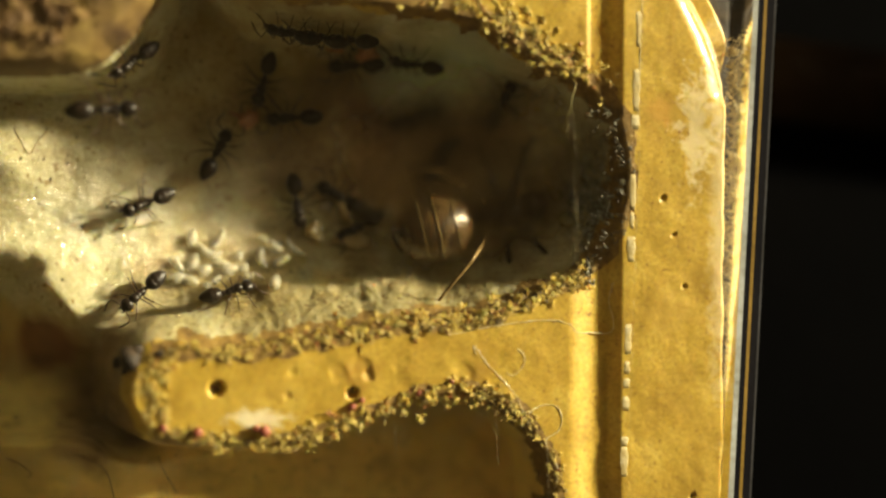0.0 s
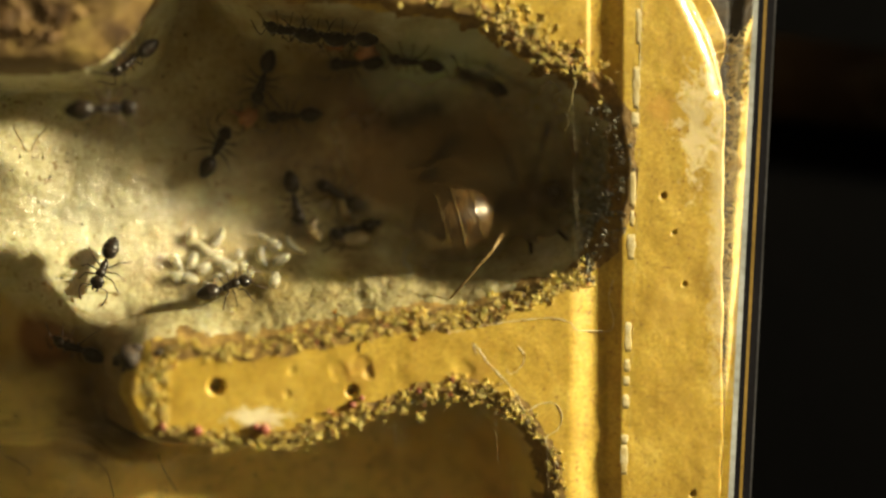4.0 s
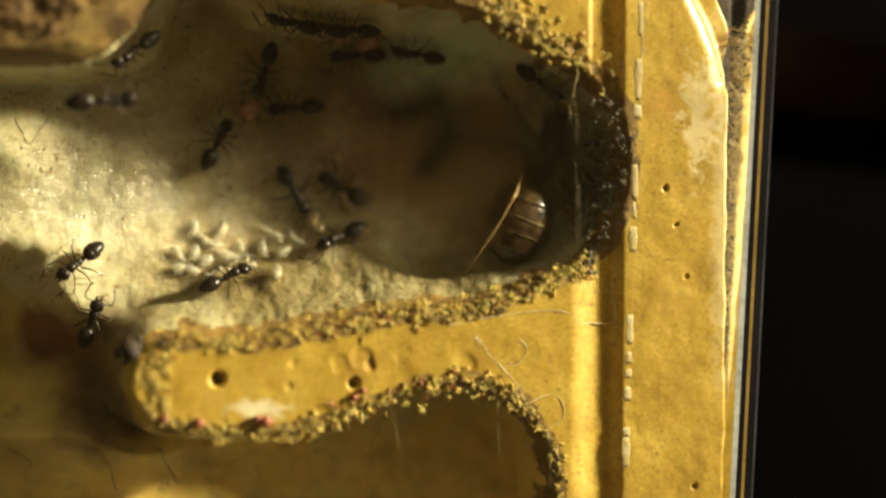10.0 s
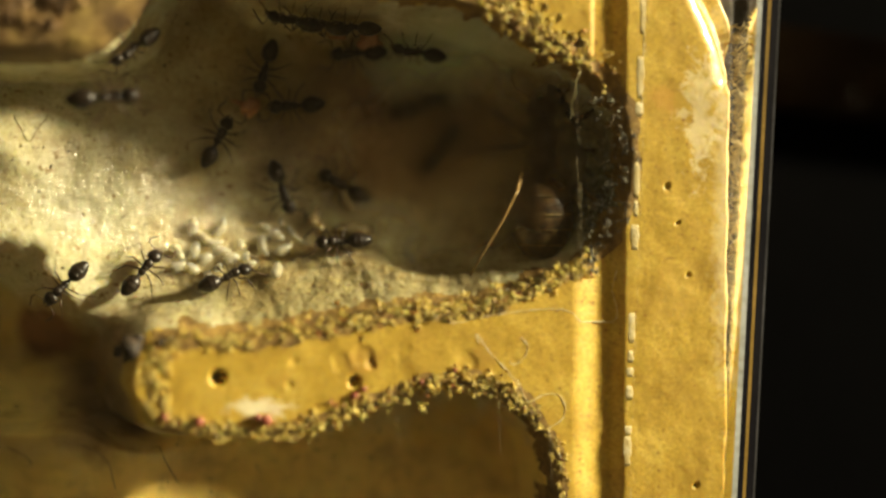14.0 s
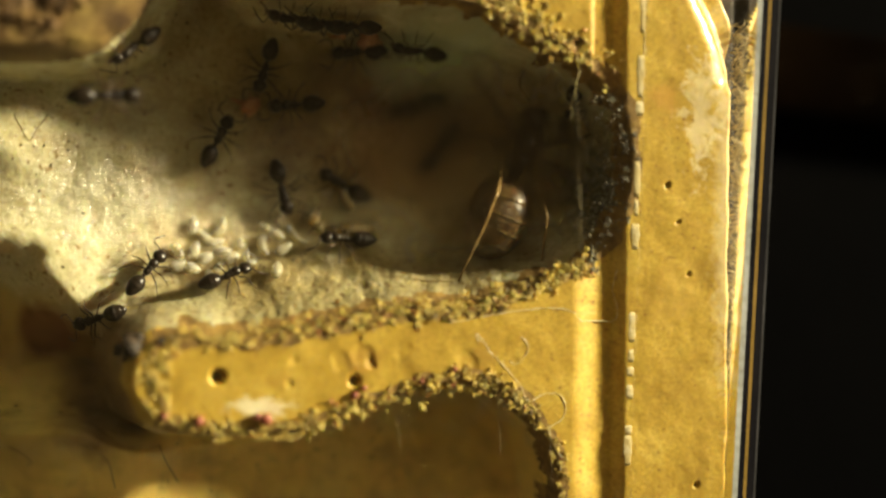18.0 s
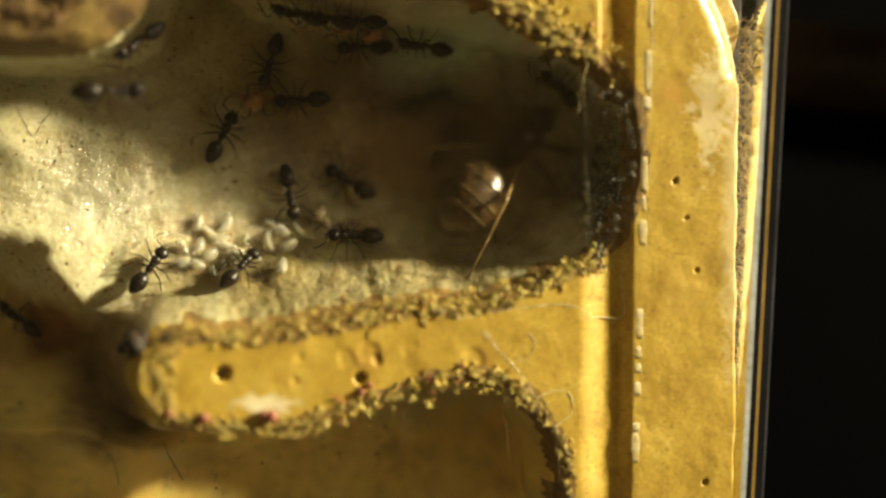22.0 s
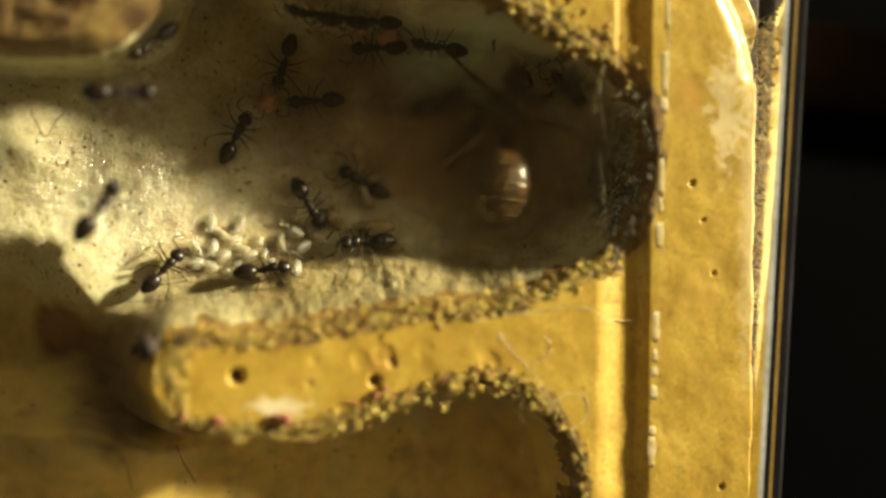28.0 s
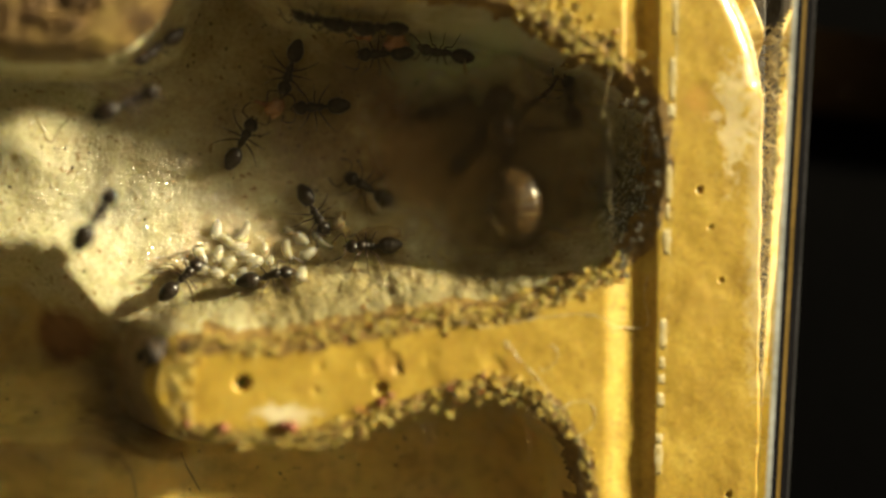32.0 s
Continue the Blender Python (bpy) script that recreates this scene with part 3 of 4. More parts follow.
MESH_X, MESH_Y = np.meshgrid(GX, GY)
GRID_Z = height(MESH_X, MESH_Y)


def ground_z(x, y):
    i, j = min(max((x - X0) / CELL, 0), len(GX) - 2.001), min(max((y - Y0) / CELL, 0), len(GY) - 2.001)
    a, b = int(i), int(j)
    u, v = i - a, j - b
    g = GRID_Z
    return float((g[b, a] * (1 - u) + g[b, a + 1] * u) * (1 - v) + (g[b + 1, a] * (1 - u) + g[b + 1, a + 1] * u) * v)


def plaster_block():
    ny, nx = GRID_Z.shape
    verts = np.stack([MESH_X, MESH_Y, GRID_Z], -1).reshape(-1, 3) * MM
    idx = np.arange(ny * nx).reshape(ny, nx)
    quads = np.stack([idx[:-1, :-1], idx[:-1, 1:], idx[1:, 1:], idx[1:, :-1]], -1).reshape(-1, 4)
    data = bpy.data.meshes.new("plaster_nest")
    # sides and underside close the block
    rim = np.concatenate([idx[0, :], idx[1:, -1], idx[-1, -2::-1], idx[-2:0:-1, 0]])
    low = verts[rim].copy()
    low[:, 2] = -16.0 * MM
    base = len(verts)
    k = np.arange(len(rim))
    skirt = np.stack([rim[k], base + k, base + (k + 1) % len(rim), rim[(k + 1) % len(rim)]], -1)
    faces = quads.tolist() + skirt.tolist() + [(base + k[::-1]).tolist()]
    data.from_pydata(np.concatenate([verts, low]).tolist(), [], faces)
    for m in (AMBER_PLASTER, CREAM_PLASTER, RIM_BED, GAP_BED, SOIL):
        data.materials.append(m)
    zc = (GRID_Z[:-1, :-1] + GRID_Z[1:, 1:]) / 2
    xc, yc = MESH_X[:-1, :-1], MESH_Y[:-1, :-1]
    slot = np.where(zc > -1.1 + 0.5 * ripple(xc, yc, 1.6, 9), 0, 1)
    rim = inside_distance(HOLLOW, xc, yc) + 0.35 * ripple(xc, yc, 0.9, 41)
    crumbly = np.where(yc > 8, 0.8, np.where((yc > -6.6) & (xc < 4), 0.75, 0.45)) * step(-19, -16, xc)
    slot = np.where((rim > -crumbly) & (rim < 0.75) & (xc > -18) & ((xc < 8.5) | (yc > -2)), 2, slot)
    slot = np.where((xc < -16) & (yc > 8) & (zc > -2.5), 4, slot)
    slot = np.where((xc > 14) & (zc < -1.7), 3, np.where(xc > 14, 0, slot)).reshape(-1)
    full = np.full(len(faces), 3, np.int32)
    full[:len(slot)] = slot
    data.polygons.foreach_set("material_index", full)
    data.polygons.foreach_set("use_smooth", np.ones(len(faces), bool))
    data.update()
    return tagged(new("plaster_nest", data), "yellow cast plaster ant nest with hollowed cream chambers", "ant nest", kind="structure")


nest = plaster_block()


# ---- table, case wall and cover ----
def table():
    bm = bmesh.new()
    bmesh.ops.create_grid(bm, x_segments=8, y_segments=8, size=1200)
    for v in bm.verts:
        v.co.z = -16.2
    return tagged(link_mesh("table_top", bm, TABLE), "dark matt table top under the nest", "table", kind="structure")


table()


def board():
    bm = box((24, -3, 0), (120, 3, 2.5), 0.4)
    ob = tagged(link_mesh("trim", bm, BOARD), "dark brown wooden strip lying on the table", "trim", kind="structure")
    ob.matrix_world = pose(0, 15.5 * MM, -16.2 * MM, 0, 0, -7)


board()


def cover_plate():
    plate = tagged(new("cover_plate"), "clear acrylic cover plate lying on the plaster nest", "cover")
    plate.matrix_world = pose(18.55 * MM, 0, 0, 0, 0, -2.5)
    pane = part("pane", box((-60, -27, 0.25), (0.0, 27, 2.0), 0.08), COVER_SHEET, plate, smooth=False)
    pane.visible_shadow = False
    return plate


cover_plate()


def condensation():
    """Breath of the nest settled on the cover's underside above the queen."""
    bm = bmesh.new()
    bmesh.ops.create_circle(bm, cap_ends=True, segments=48, radius=1.0)
    for v in bm.verts:
        v.co = Vector((0.8 + v.co.x * 12.0, 5.5 + v.co.y * 9.6, 0.235))
    film = tagged(link_mesh("condensation_film", bm, FOG), "faint film of condensation beneath the clear cover", "condensation")
    film.visible_shadow = False


condensation()


def case_wall():
    wall = tagged(new("case_wall"), "clear acrylic side wall of the nest case", "case")
    wall.matrix_world = pose(18.7 * MM, 0, 0, 0, 0, -2.5)
    pane = part("pane", box((0.0, -40, -16), (1.6, 40, 1.2), 0.12), COVER_SHEET, wall, smooth=False)
    pane.visible_shadow = False
    # added opaque strip: the dark look of the clear wall, as colour
    part("dark_strip", box((0.43, -40, 1.205), (1.59, 40, 1.225), 0.008), EDGE_DARK, wall, "opaque dark bluish strip standing in for the darkness within the wall", smooth=False)
    # pale strip paints the bright bluish line of light along the edge
    part("edge_glint", box((0.0, -40, 1.21), (0.42, 40, 1.25), 0.015), EDGE_PALE, wall, "bluish white strip painted as the light caught by the edge", smooth=False)
    # amber strip paints the plaster's reflection inside the clear wall
    part("amber_reflex", box((0.78, -40, 1.21), (0.98, 40, 1.25), 0.015), REFLEX_AMBER, wall, "thin amber strip painted as the plaster's reflection in the wall", smooth=False)
    part("rim_line", box((1.46, -40, 1.21), (1.58, 40, 1.25), 0.015), RIM_GREY, wall, "dull grey outer rim", smooth=False)
    for piece in wall.children:
        piece.visible_shadow = False  # pane and strips cast no shadow, so the lamp comes through
    return wall


case_wall()

# ---- grains and crumbs along the rims of the hollows ----
def grain_shape(seed):
    """A flat ragged crumb with short arms, like a fleck of coral."""
    rnd = random.Random(seed)
    bm = bmesh.new()
    count = rnd.choice((9, 10, 11, 12))
    arms = [rnd.uniform(0.8, 1.25) if k % 2 == 0 and rnd.random() < 0.85 else rnd.uniform(0.2, 0.42) for k in range(count)]
    rings = []
    for high, wide in ((0.07, 0.9), (-0.10, 1.0)):
        rings.append([bm.verts.new((r * wide * math.cos(a), r * wide * math.sin(a), high + rnd.uniform(-0.12, 0.10)))
                      for r, a in ((r, 2 * math.pi * (k + rnd.uniform(-0.25, 0.25)) / count) for k, r in enumerate(arms))])
    top, low = bm.verts.new((0, 0, 0.22)), bm.verts.new((0, 0, -0.2))
    for k in range(count):
        n = (k + 1) % count
        bm.faces.new((top, rings[0][k], rings[0][n]))
        bm.faces.new((low, rings[1][n], rings[1][k]))
        bm.faces.new((rings[0][k], rings[1][k], rings[1][n]))
        bm.faces.new((rings[0][k], rings[1][n], rings[0][n]))
    bmesh.ops.scale(bm, vec=(MM, MM, MM), verts=bm.verts)
    data = bpy.data.meshes.new("grain")
    bm.to_mesh(data)
    bm.free()
    data.materials.append(GRAIN)
    return data


GRAIN_SHAPES = [grain_shape(k) for k in range(8)]
GRAIN_ARRAYS = [(np.array([v.co[:] for v in d.vertices]), np.array([p.vertices[:] for p in d.polygons])) for d in GRAIN_SHAPES]


def rim_points():
    """Places along the hollow's rim, with the way outwards, every fifth of a millimetre."""
    pts = HOLLOW
    out = []
    for a, b in zip(pts, np.roll(pts, -1, 0)):
        n = max(1, int(np.hypot(*(b - a)) / 0.2))
        e = (b - a) / (np.hypot(*(b - a)) + 1e-9)
        for k in range(n):
            out.append((*(a + (b - a) * k / n), -e[1], e[0]))
    return out


def rim_belts(rnd):
    """Crumbs as x, y, height, size: heaped on the rims, the topmost pressed against the cover."""
    out = []
    for x, y, nx, ny in rim_points():
        if abs(x) > 28 or not -17 < y < 17:
            continue
        if y > 10.2 and x > -13:
            inner, outer, count = -0.7, 2.3, 3.4 if 2 < x < 9 else 1.8
        elif x > 9.5 and y > -1.5:
            inner, outer, count = -1.6, 0.3, 1.7
        elif x > -17 and -6.2 < y < 10:
            inner, outer, count = -0.9, 0.8, 3.6 if x > 0 else 2.6 if x > -8 else 1.4
        elif x < -16.4 and -11 < y < -5:
            inner, outer, count = -0.3, 2.0, 2.4
        elif x < -16 and y > 8:
            inner, outer, count = -0.3, 2.2, 0.6
        elif y < -8 and x < 7.6:
            inner, outer, count = -1.3 if -11 < x < 6 else -0.5, 0.8, 3.2 if x < 5.5 else 1.0
        else:
            continue
        for _ in range(int(count + rnd.random())):
            s = rnd.triangular(inner, outer, (inner + outer) / 2)
            gx, gy = x + nx * s, y + ny * s
            for k in range(rnd.randint(1, 4)):
                size = (0.6 if x > 9.5 and y > -1.5 else 1.0) * rnd.choice((0.12, 0.15, 0.18, 0.22, 0.26, 0.34)) * rnd.uniform(0.8, 1.2)
                low = ground_z(gx, gy) + size * 0.15
                high = max(low, -0.55 + rnd.random() ** 0.6 * 0.62)
                if low < -2.2 and rnd.random() < 0.6:
                    high = low
                out.append((gx, gy, high, size))
                gx, gy = gx + rnd.uniform(-0.3, 0.3), gy + rnd.uniform(-0.3, 0.3)
    for _ in range(330):  # the far shelf lies under loose soil
        x, y = rnd.uniform(-34, -19), rnd.uniform(11.2, 20)
        if x < -20.5 - max(0, 15.5 - y) and y > 13.2:
            size = rnd.uniform(0.25, 0.75)
            out.append((x, y, ground_z(x, y) + size * 0.2, size))
    return out


def crumb_turn(rnd):
    return Euler((rnd.uniform(-0.5, 0.5), rnd.uniform(-0.5, 0.5), rnd.uniform(0, 6.3)))


def build_grains():
    rnd = random.Random(11)
    spots = rim_belts(rnd)
    near = [s for s in spots if -9.5 < s[0] < 8.5 and -12 < s[1] < 0]
    rnd.shuffle(near)
    near = near[:300]
    chosen = set(near)
    rim = tagged(new("debris_rim"), "olive and brown crumbs heaped along the chamber rims", "debris")
    for x, y, z, size in near:
        ob = new("grain", GRAIN_SHAPES[rnd.randrange(8)])
        ob.matrix_world = Matrix.LocRotScale((x * MM, y * MM, z * MM), crumb_turn(rnd), (size * rnd.uniform(0.8, 1.3), size, size))
        ob.parent = rim
    far = [s for s in spots if s[0] < -16 and s[1] > 8]
    rest = [s for s in spots if s not in chosen and not (s[0] < -16 and s[1] > 8)]
    damp = [s for s in rest if s[0] > 9.2 and -1.6 < s[1] < 9.6]
    rest = [s for s in rest if not (s[0] > 9.2 and -1.6 < s[1] < 9.6)]
    scatter(damp, rnd, "damp_debris", DAMP_GRAIN, "dark damp crumbs with bluish mould on the chamber wall")
    scatter(rest, rnd, "debris", GRAIN, "fine olive, brown and rust crumbs on the plaster rims")
    scatter(far, rnd, "soil", SOIL_GRAIN, "loose dark brown soil on the plaster shelf")


def scatter(spots, rnd, name, material, label):
    verts, faces, base = [], [], 0
    for x, y, z, size in spots:
        v, f = GRAIN_ARRAYS[rnd.randrange(8)]
        m = np.array(crumb_turn(rnd).to_matrix())
        verts.append((v * size) @ m.T + np.array((x, y, z)) * MM)
        faces.append(f + base)
        base += len(v)
    data = bpy.data.meshes.new(name)
    data.from_pydata(np.concatenate(verts).tolist(), [], np.concatenate(faces).tolist())
    data.materials.append(material)
    tagged(new(name, data), label, "debris", kind="stuff")


build_grains()


def red_lumps():
    """Larger rust-red pellets caught in the crumbs."""
    rnd = random.Random(4)
    lump = None
    for x, y, size in [(-10.98, -10.42, 0.9), (-15.04, -10.47, 0.75), (-5.58, -9.05, 0.55), (-17.15, -10.15, 0.6), (-11.50, -10.27, 0.6), (-5.05, -8.64, 0.5), (-1.45, -8.29, 0.4), (-2.23, -3.76, 0.4), (0.61, -7.58, 0.4)]:
        bm = bmesh.new()
        bmesh.ops.create_icosphere(bm, subdivisions=2, radius=size * 0.5)
        for v in bm.verts:
            v.co *= 0.8 + 0.4 * noise.noise(v.co * 3 + Vector((x, y, 0)))
        ob = tagged(link_mesh("pellet", bm, PELLET), "rust-red crumbly pellet among the rim crumbs", "pellet", "rust-red pellets")
        ob.location = (x * MM, y * MM, (ground_z(x, y) + size * 0.3) * MM)


red_lumps()


# ---- traces on and under the cover ----
def film_edges():
    for pts in (FILM_A, FILM_B, FILM_C):
        pts = smooth_outline(pts, 5)[:-9]
        fine = []
        for a, b in zip(pts, pts[1:]):
            fine += [(a[0] + (b[0] - a[0]) * k / 4 + 0.10 * noise.noise(Vector((a[0] * 3 + k, a[1], 1))),
                      a[1] + (b[1] - a[1]) * k / 4 + 0.10 * noise.noise(Vector((a[0] * 3 + k, a[1], 7)))) for k in range(4)]
        bm = tube([(x, y, max(ground_z(x, y), -0.4) + 0.005) for x, y in fine], [0.017 + 0.045 * abs(noise.noise(Vector((x, y, 3)))) for x, y in fine], 6)
        tagged(link_mesh("moisture_edge", bm, FILM_LINE), "thin glossy edge of moisture trapped under the cover", "moisture", "moisture edges")


FILM_A = [(2.17, -5.98), (3.06, -6.77), (3.88, -7.60), (4.68, -8.57), (5.29, -9.65), (6.23, -9.24), (7.20, -9.26), (7.64, -10.06), (7.39, -10.87), (6.60, -11.39), (6.85, -12.29), (7.40, -13.27), (7.22, -14.63), (7.41, -16.43)]
FILM_B = [(0.56, -4.47), (2.70, -4.22), (4.84, -3.96), (6.82, -3.84), (8.09, -4.11), (8.63, -4.65), (9.91, -4.74), (10.82, -4.68), (10.99, -3.79), (10.70, -2.71), (10.98, -1.47), (10.90, -0.40)]
FILM_C = [(4.13, -7.07), (4.57, -7.26), (5.03, -6.80), (5.21, -6.09), (4.78, -5.59), (4.31, -5.66)]
film_edges()


def residue_patches():
    """Whitish residue between the cover's edge and the plaster."""
    for y, long, wide in RESIDUE:
        x = 11.9 + 0.029 * y + 0.12
        bm = bmesh.new()
        n = max(3, int(long / 0.25))
        rows = []
        for k in range(n + 1):
            w = 1.3 * wide * (0.75 + 0.35 * noise.noise(Vector((y, k * 1.7, 0)))) * (0.8 if k in (0, n) else 1)
            yy = y + long * (0.5 - k / n)
            g = ground_z(x, yy) + 0.01
            rows.append([bm.verts.new((x + s * w / 2, yy, z)) for s, z in ((-1, g), (-0.9, g + 0.006), (0.9, g + 0.006), (1, g))])
        for a, b in zip(rows, rows[1:]):
            for i in range(4):
                bm.faces.new((a[i], b[i], b[(i + 1) % 4], a[(i + 1) % 4]))
        bm.faces.new(rows[0])
        bm.faces.new(rows[-1][::-1])
        tagged(link_mesh("residue_patch", bm, RESIDUE_WHITE), "whitish dried residue along the cover edge", "residue", "residue patches")


RESIDUE = [(14.4, 2.2, 0.3), (10.6, 2.6, 0.45), (8.6, 0.9, 0.5), (4.2, 2.2, 0.35), (2.4, 1.0, 0.3), (0.6, 1.6, 0.5), (-5.1, 1.9, 0.42), (-6.9, 0.8, 0.38),
           (-7.9, 0.6, 0.45), (-9.2, 0.9, 0.42), (-11.6, 0.6, 0.42), (-12.9, 1.9, 0.5)]
residue_patches()


def scratches():
    """Fine upright scratches in the cover."""
    for x, ya, yb in ((8.22, 9.6, 6.4), (8.26, 5.6, 2.4), (8.3, 2.0, -0.4), (8.5, 4.0, -1.2), (-3.0, -10.4, -12.4), (3.35, -9.6, -13.0), (6.6, -11.2, -15)):
        pts = [(x + 0.02 * k + 0.03 * noise.noise(Vector((x, k, 0))), ya + (yb - ya) * k / 8, 0.22) for k in range(9)]
        tagged(link_mesh("scratch", tube(pts, [0.012] * 9, 4), SCRATCH), "fine pale scratch in the clear cover", "scratch", "cover scratches")


scratches()


def cover_seam():
    """The thin joint that runs down the plaster beside the groove."""
    for off, ya, yb, r, m in ((0.42, 17, -17, 0.014, RESIDUE_WHITE), (-0.12, 17, 4, 0.014, RESIDUE_WHITE), (0.28, 17, 8.2, 0.10, RESIDUE_WHITE)):
        pts = [(11.9 + 0.029 * y + off, y, ground_z(11.9 + 0.029 * y + off, y) - 0.75 * r) for y in [ya + (yb - ya) * k / 40 for k in range(41)]]
        tagged(link_mesh("seam_line", tube(pts, [r] * 41, 5), m), "thin joint line running along the plaster", "seam", "joint lines")


cover_seam()


def hanging_threads():
    """Pale threads of mould and root hair, hung between the rim and the underside of the cover."""
    rnd = random.Random(21)
    paths = [[(x, y, 0.12 - 0.15 * k) for k, (x, y) in enumerate(THREAD)]]
    # extra pale threads stand in for the bluish gleam on the end wall
    for _ in range(52):
        y = rnd.uniform(-0.5, 8.5)
        x = 11.2 - 0.06 * (y - 4) ** 2 - rnd.uniform(0.2, 2.2)
        p = [(x, y, max(ground_z(x, y), -3.5) + 0.1)]
        for k in range(5):
            q = (p[-1][0] + rnd.uniform(-0.35, 0.45), p[-1][1] + rnd.uniform(-0.6, 0.6))
            p.append((q[0], q[1], max(ground_z(*q) + 0.05, min(0.15, p[-1][2] + rnd.uniform(-0.1, 0.6)))))
        paths.append(p)
    for p in paths:
        thick = rnd.uniform(0.009, 0.02)
        tagged(link_mesh("root_thread", tube(p, [thick * rnd.uniform(0.5, 1.6) for _ in p], 5), THREAD_PALE),
               "pale yellowish root thread at the chamber end", "root thread", "root threads")


THREAD = [(8.46, 10.97), (8.25, 10.20), (8.18, 9.50), (7.96, 8.93), (8.11, 8.30), (7.83, 7.67)]
hanging_threads()


def gap_fibres():
    rnd = random.Random(6)
    bm = bmesh.new()
    for _ in range(420):
        y = rnd.uniform(-8, 14)
        x = 18.35 + rnd.uniform(0, 0.8) + 0.02 * y
        a = rnd.uniform(-0.5, 0.5)
        pts = [(x, y, -2.2 + rnd.uniform(0, 0.8))]
        for k in range(3):
            pts.append((pts[-1][0] + rnd.uniform(-0.12, 0.2), pts[-1][1] + a * 0.4 + rnd.uniform(-0.25, 0.25), pts[-1][2] + rnd.uniform(0.2, 0.7)))
        tube(pts, [0.03, 0.025, 0.02, 0.012], 4, bm)
    tagged(link_mesh("fibres", bm, FIBRE), "pale mould fibres between plaster and case wall", "fibres", kind="stuff")


gap_fibres()


# ---- dirt on the floors ----
def floor_dirt():
    rnd = random.Random(8)
    verts, faces, base = [], [], 0
    for _ in range(1300):
        x, y = rnd.uniform(-29, 10), rnd.uniform(-16, 15)
        if ground_z(x, y) > -5.5 or (x > -25 and x < -12 and y < 5 and rnd.random() < 0.7):
            continue
        size = rnd.choice((0.05, 0.06, 0.08, 0.1, 0.12, 0.16)) * rnd.uniform(0.7, 1.2)
        v, f = GRAIN_ARRAYS[rnd.randrange(6)]
        verts.append(v * np.array((size, size * rnd.uniform(0.6, 1.2), size * 0.4)) + np.array((x, y, ground_z(x, y) + 0.02)) * MM)
        faces.append(f + base)
        base += len(v)
    data = bpy.data.meshes.new("floor_dirt")
    data.from_pydata(np.concatenate(verts).tolist(), [], np.concatenate(faces).tolist())
    data.materials.append(DIRT)
    tagged(new("floor_dirt", data), "dark specks of dirt scattered on the chamber floor", "dirt", kind="stuff")
    for x, y, size in [(-19.04, -6.04, 1.7), (-18.63, -5.42, 0.9), (-17.34, -5.58, 0.5), (-19.46, -6.80, 0.5), (-19.93, -6.38, 0.8)]:
        bm = bmesh.new()
        bmesh.ops.create_icosphere(bm, subdivisions=2, radius=size * 0.55)
        for v in bm.verts:
            v.co *= 0.8 + 0.5 * noise.noise(v.co * 2.5 + Vector((x, y, 0)))
        ob = tagged(link_mesh("dirt_clod", bm, DIRT), "blackish clod of dirt at the tip of the plaster bar", "dirt", "dirt clods")
        ob.location = (x * MM, y * MM, (ground_z(x, y) + size * 0.2) * MM)


floor_dirt()


def floor_cracks():
    """Hair cracks in the plaster, filled with dirt."""
    for pts in (CRACK_A, CRACK_B, CRACK_C, CRACK_D):
        fine = smooth_outline(pts, 6)[:-6]
        tagged(link_mesh("crack", tube([(x, y, ground_z(x, y) + 0.0) for x, y in fine], [0.035] * len(fine), 5), CRACK_FILL),
               "thin dark crack in the chamber floor", "crack", "floor cracks")


CRACK_A = [(-26.45, 8.32), (-26.08, 7.35), (-25.62, 6.57), (-25.14, 7.36), (-24.60, 8.34)]
CRACK_B = [(-22.65, -12.29), (-21.51, -12.59), (-20.80, -13.26), (-20.49, -14.33), (-20.53, -15.22)]
CRACK_C = [(-17.61, -12.87), (-17.21, -13.93), (-16.75, -14.81), (-16.50, -15.25)]
CRACK_D = [(-26.89, -12.40), (-25.83, -12.84), (-25.37, -13.33), (-25.84, -13.53)]
floor_cracks()


# ---- placing on the nest floor ----
def on_floor(x, y, heading, lift=0.0, tilt=0.8):
    """The pose of a thing that stands on the plaster at x, y and faces heading degrees."""
    r = 1.0
    gx = (ground_z(x + r, y) - ground_z(x - r, y)) / (2 * r) * tilt
    gy = (ground_z(x, y + r) - ground_z(x, y - r)) / (2 * r) * tilt
    up = Vector((-gx, -gy, 1)).normalized()
    fwd = Vector((math.cos(radians(heading)), math.sin(radians(heading)), 0))
    fwd = (fwd - up * fwd.dot(up)).normalized()
    side = up.cross(fwd)
    m = Matrix((fwd, side, up)).transposed().to_4x4()
    z = max(ground_z(x, y), (ground_z(x + r, y) + ground_z(x - r, y) + ground_z(x, y + r) + ground_z(x, y - r)) / 4)
    m.translation = Vector((x, y, z + lift)) * MM
    return m


def under_cover(x, y, heading):
    """A pose hanging head down from the underside of the cover."""
    return pose(x * MM, y * MM, 0.22 * MM, 180, 0, heading)


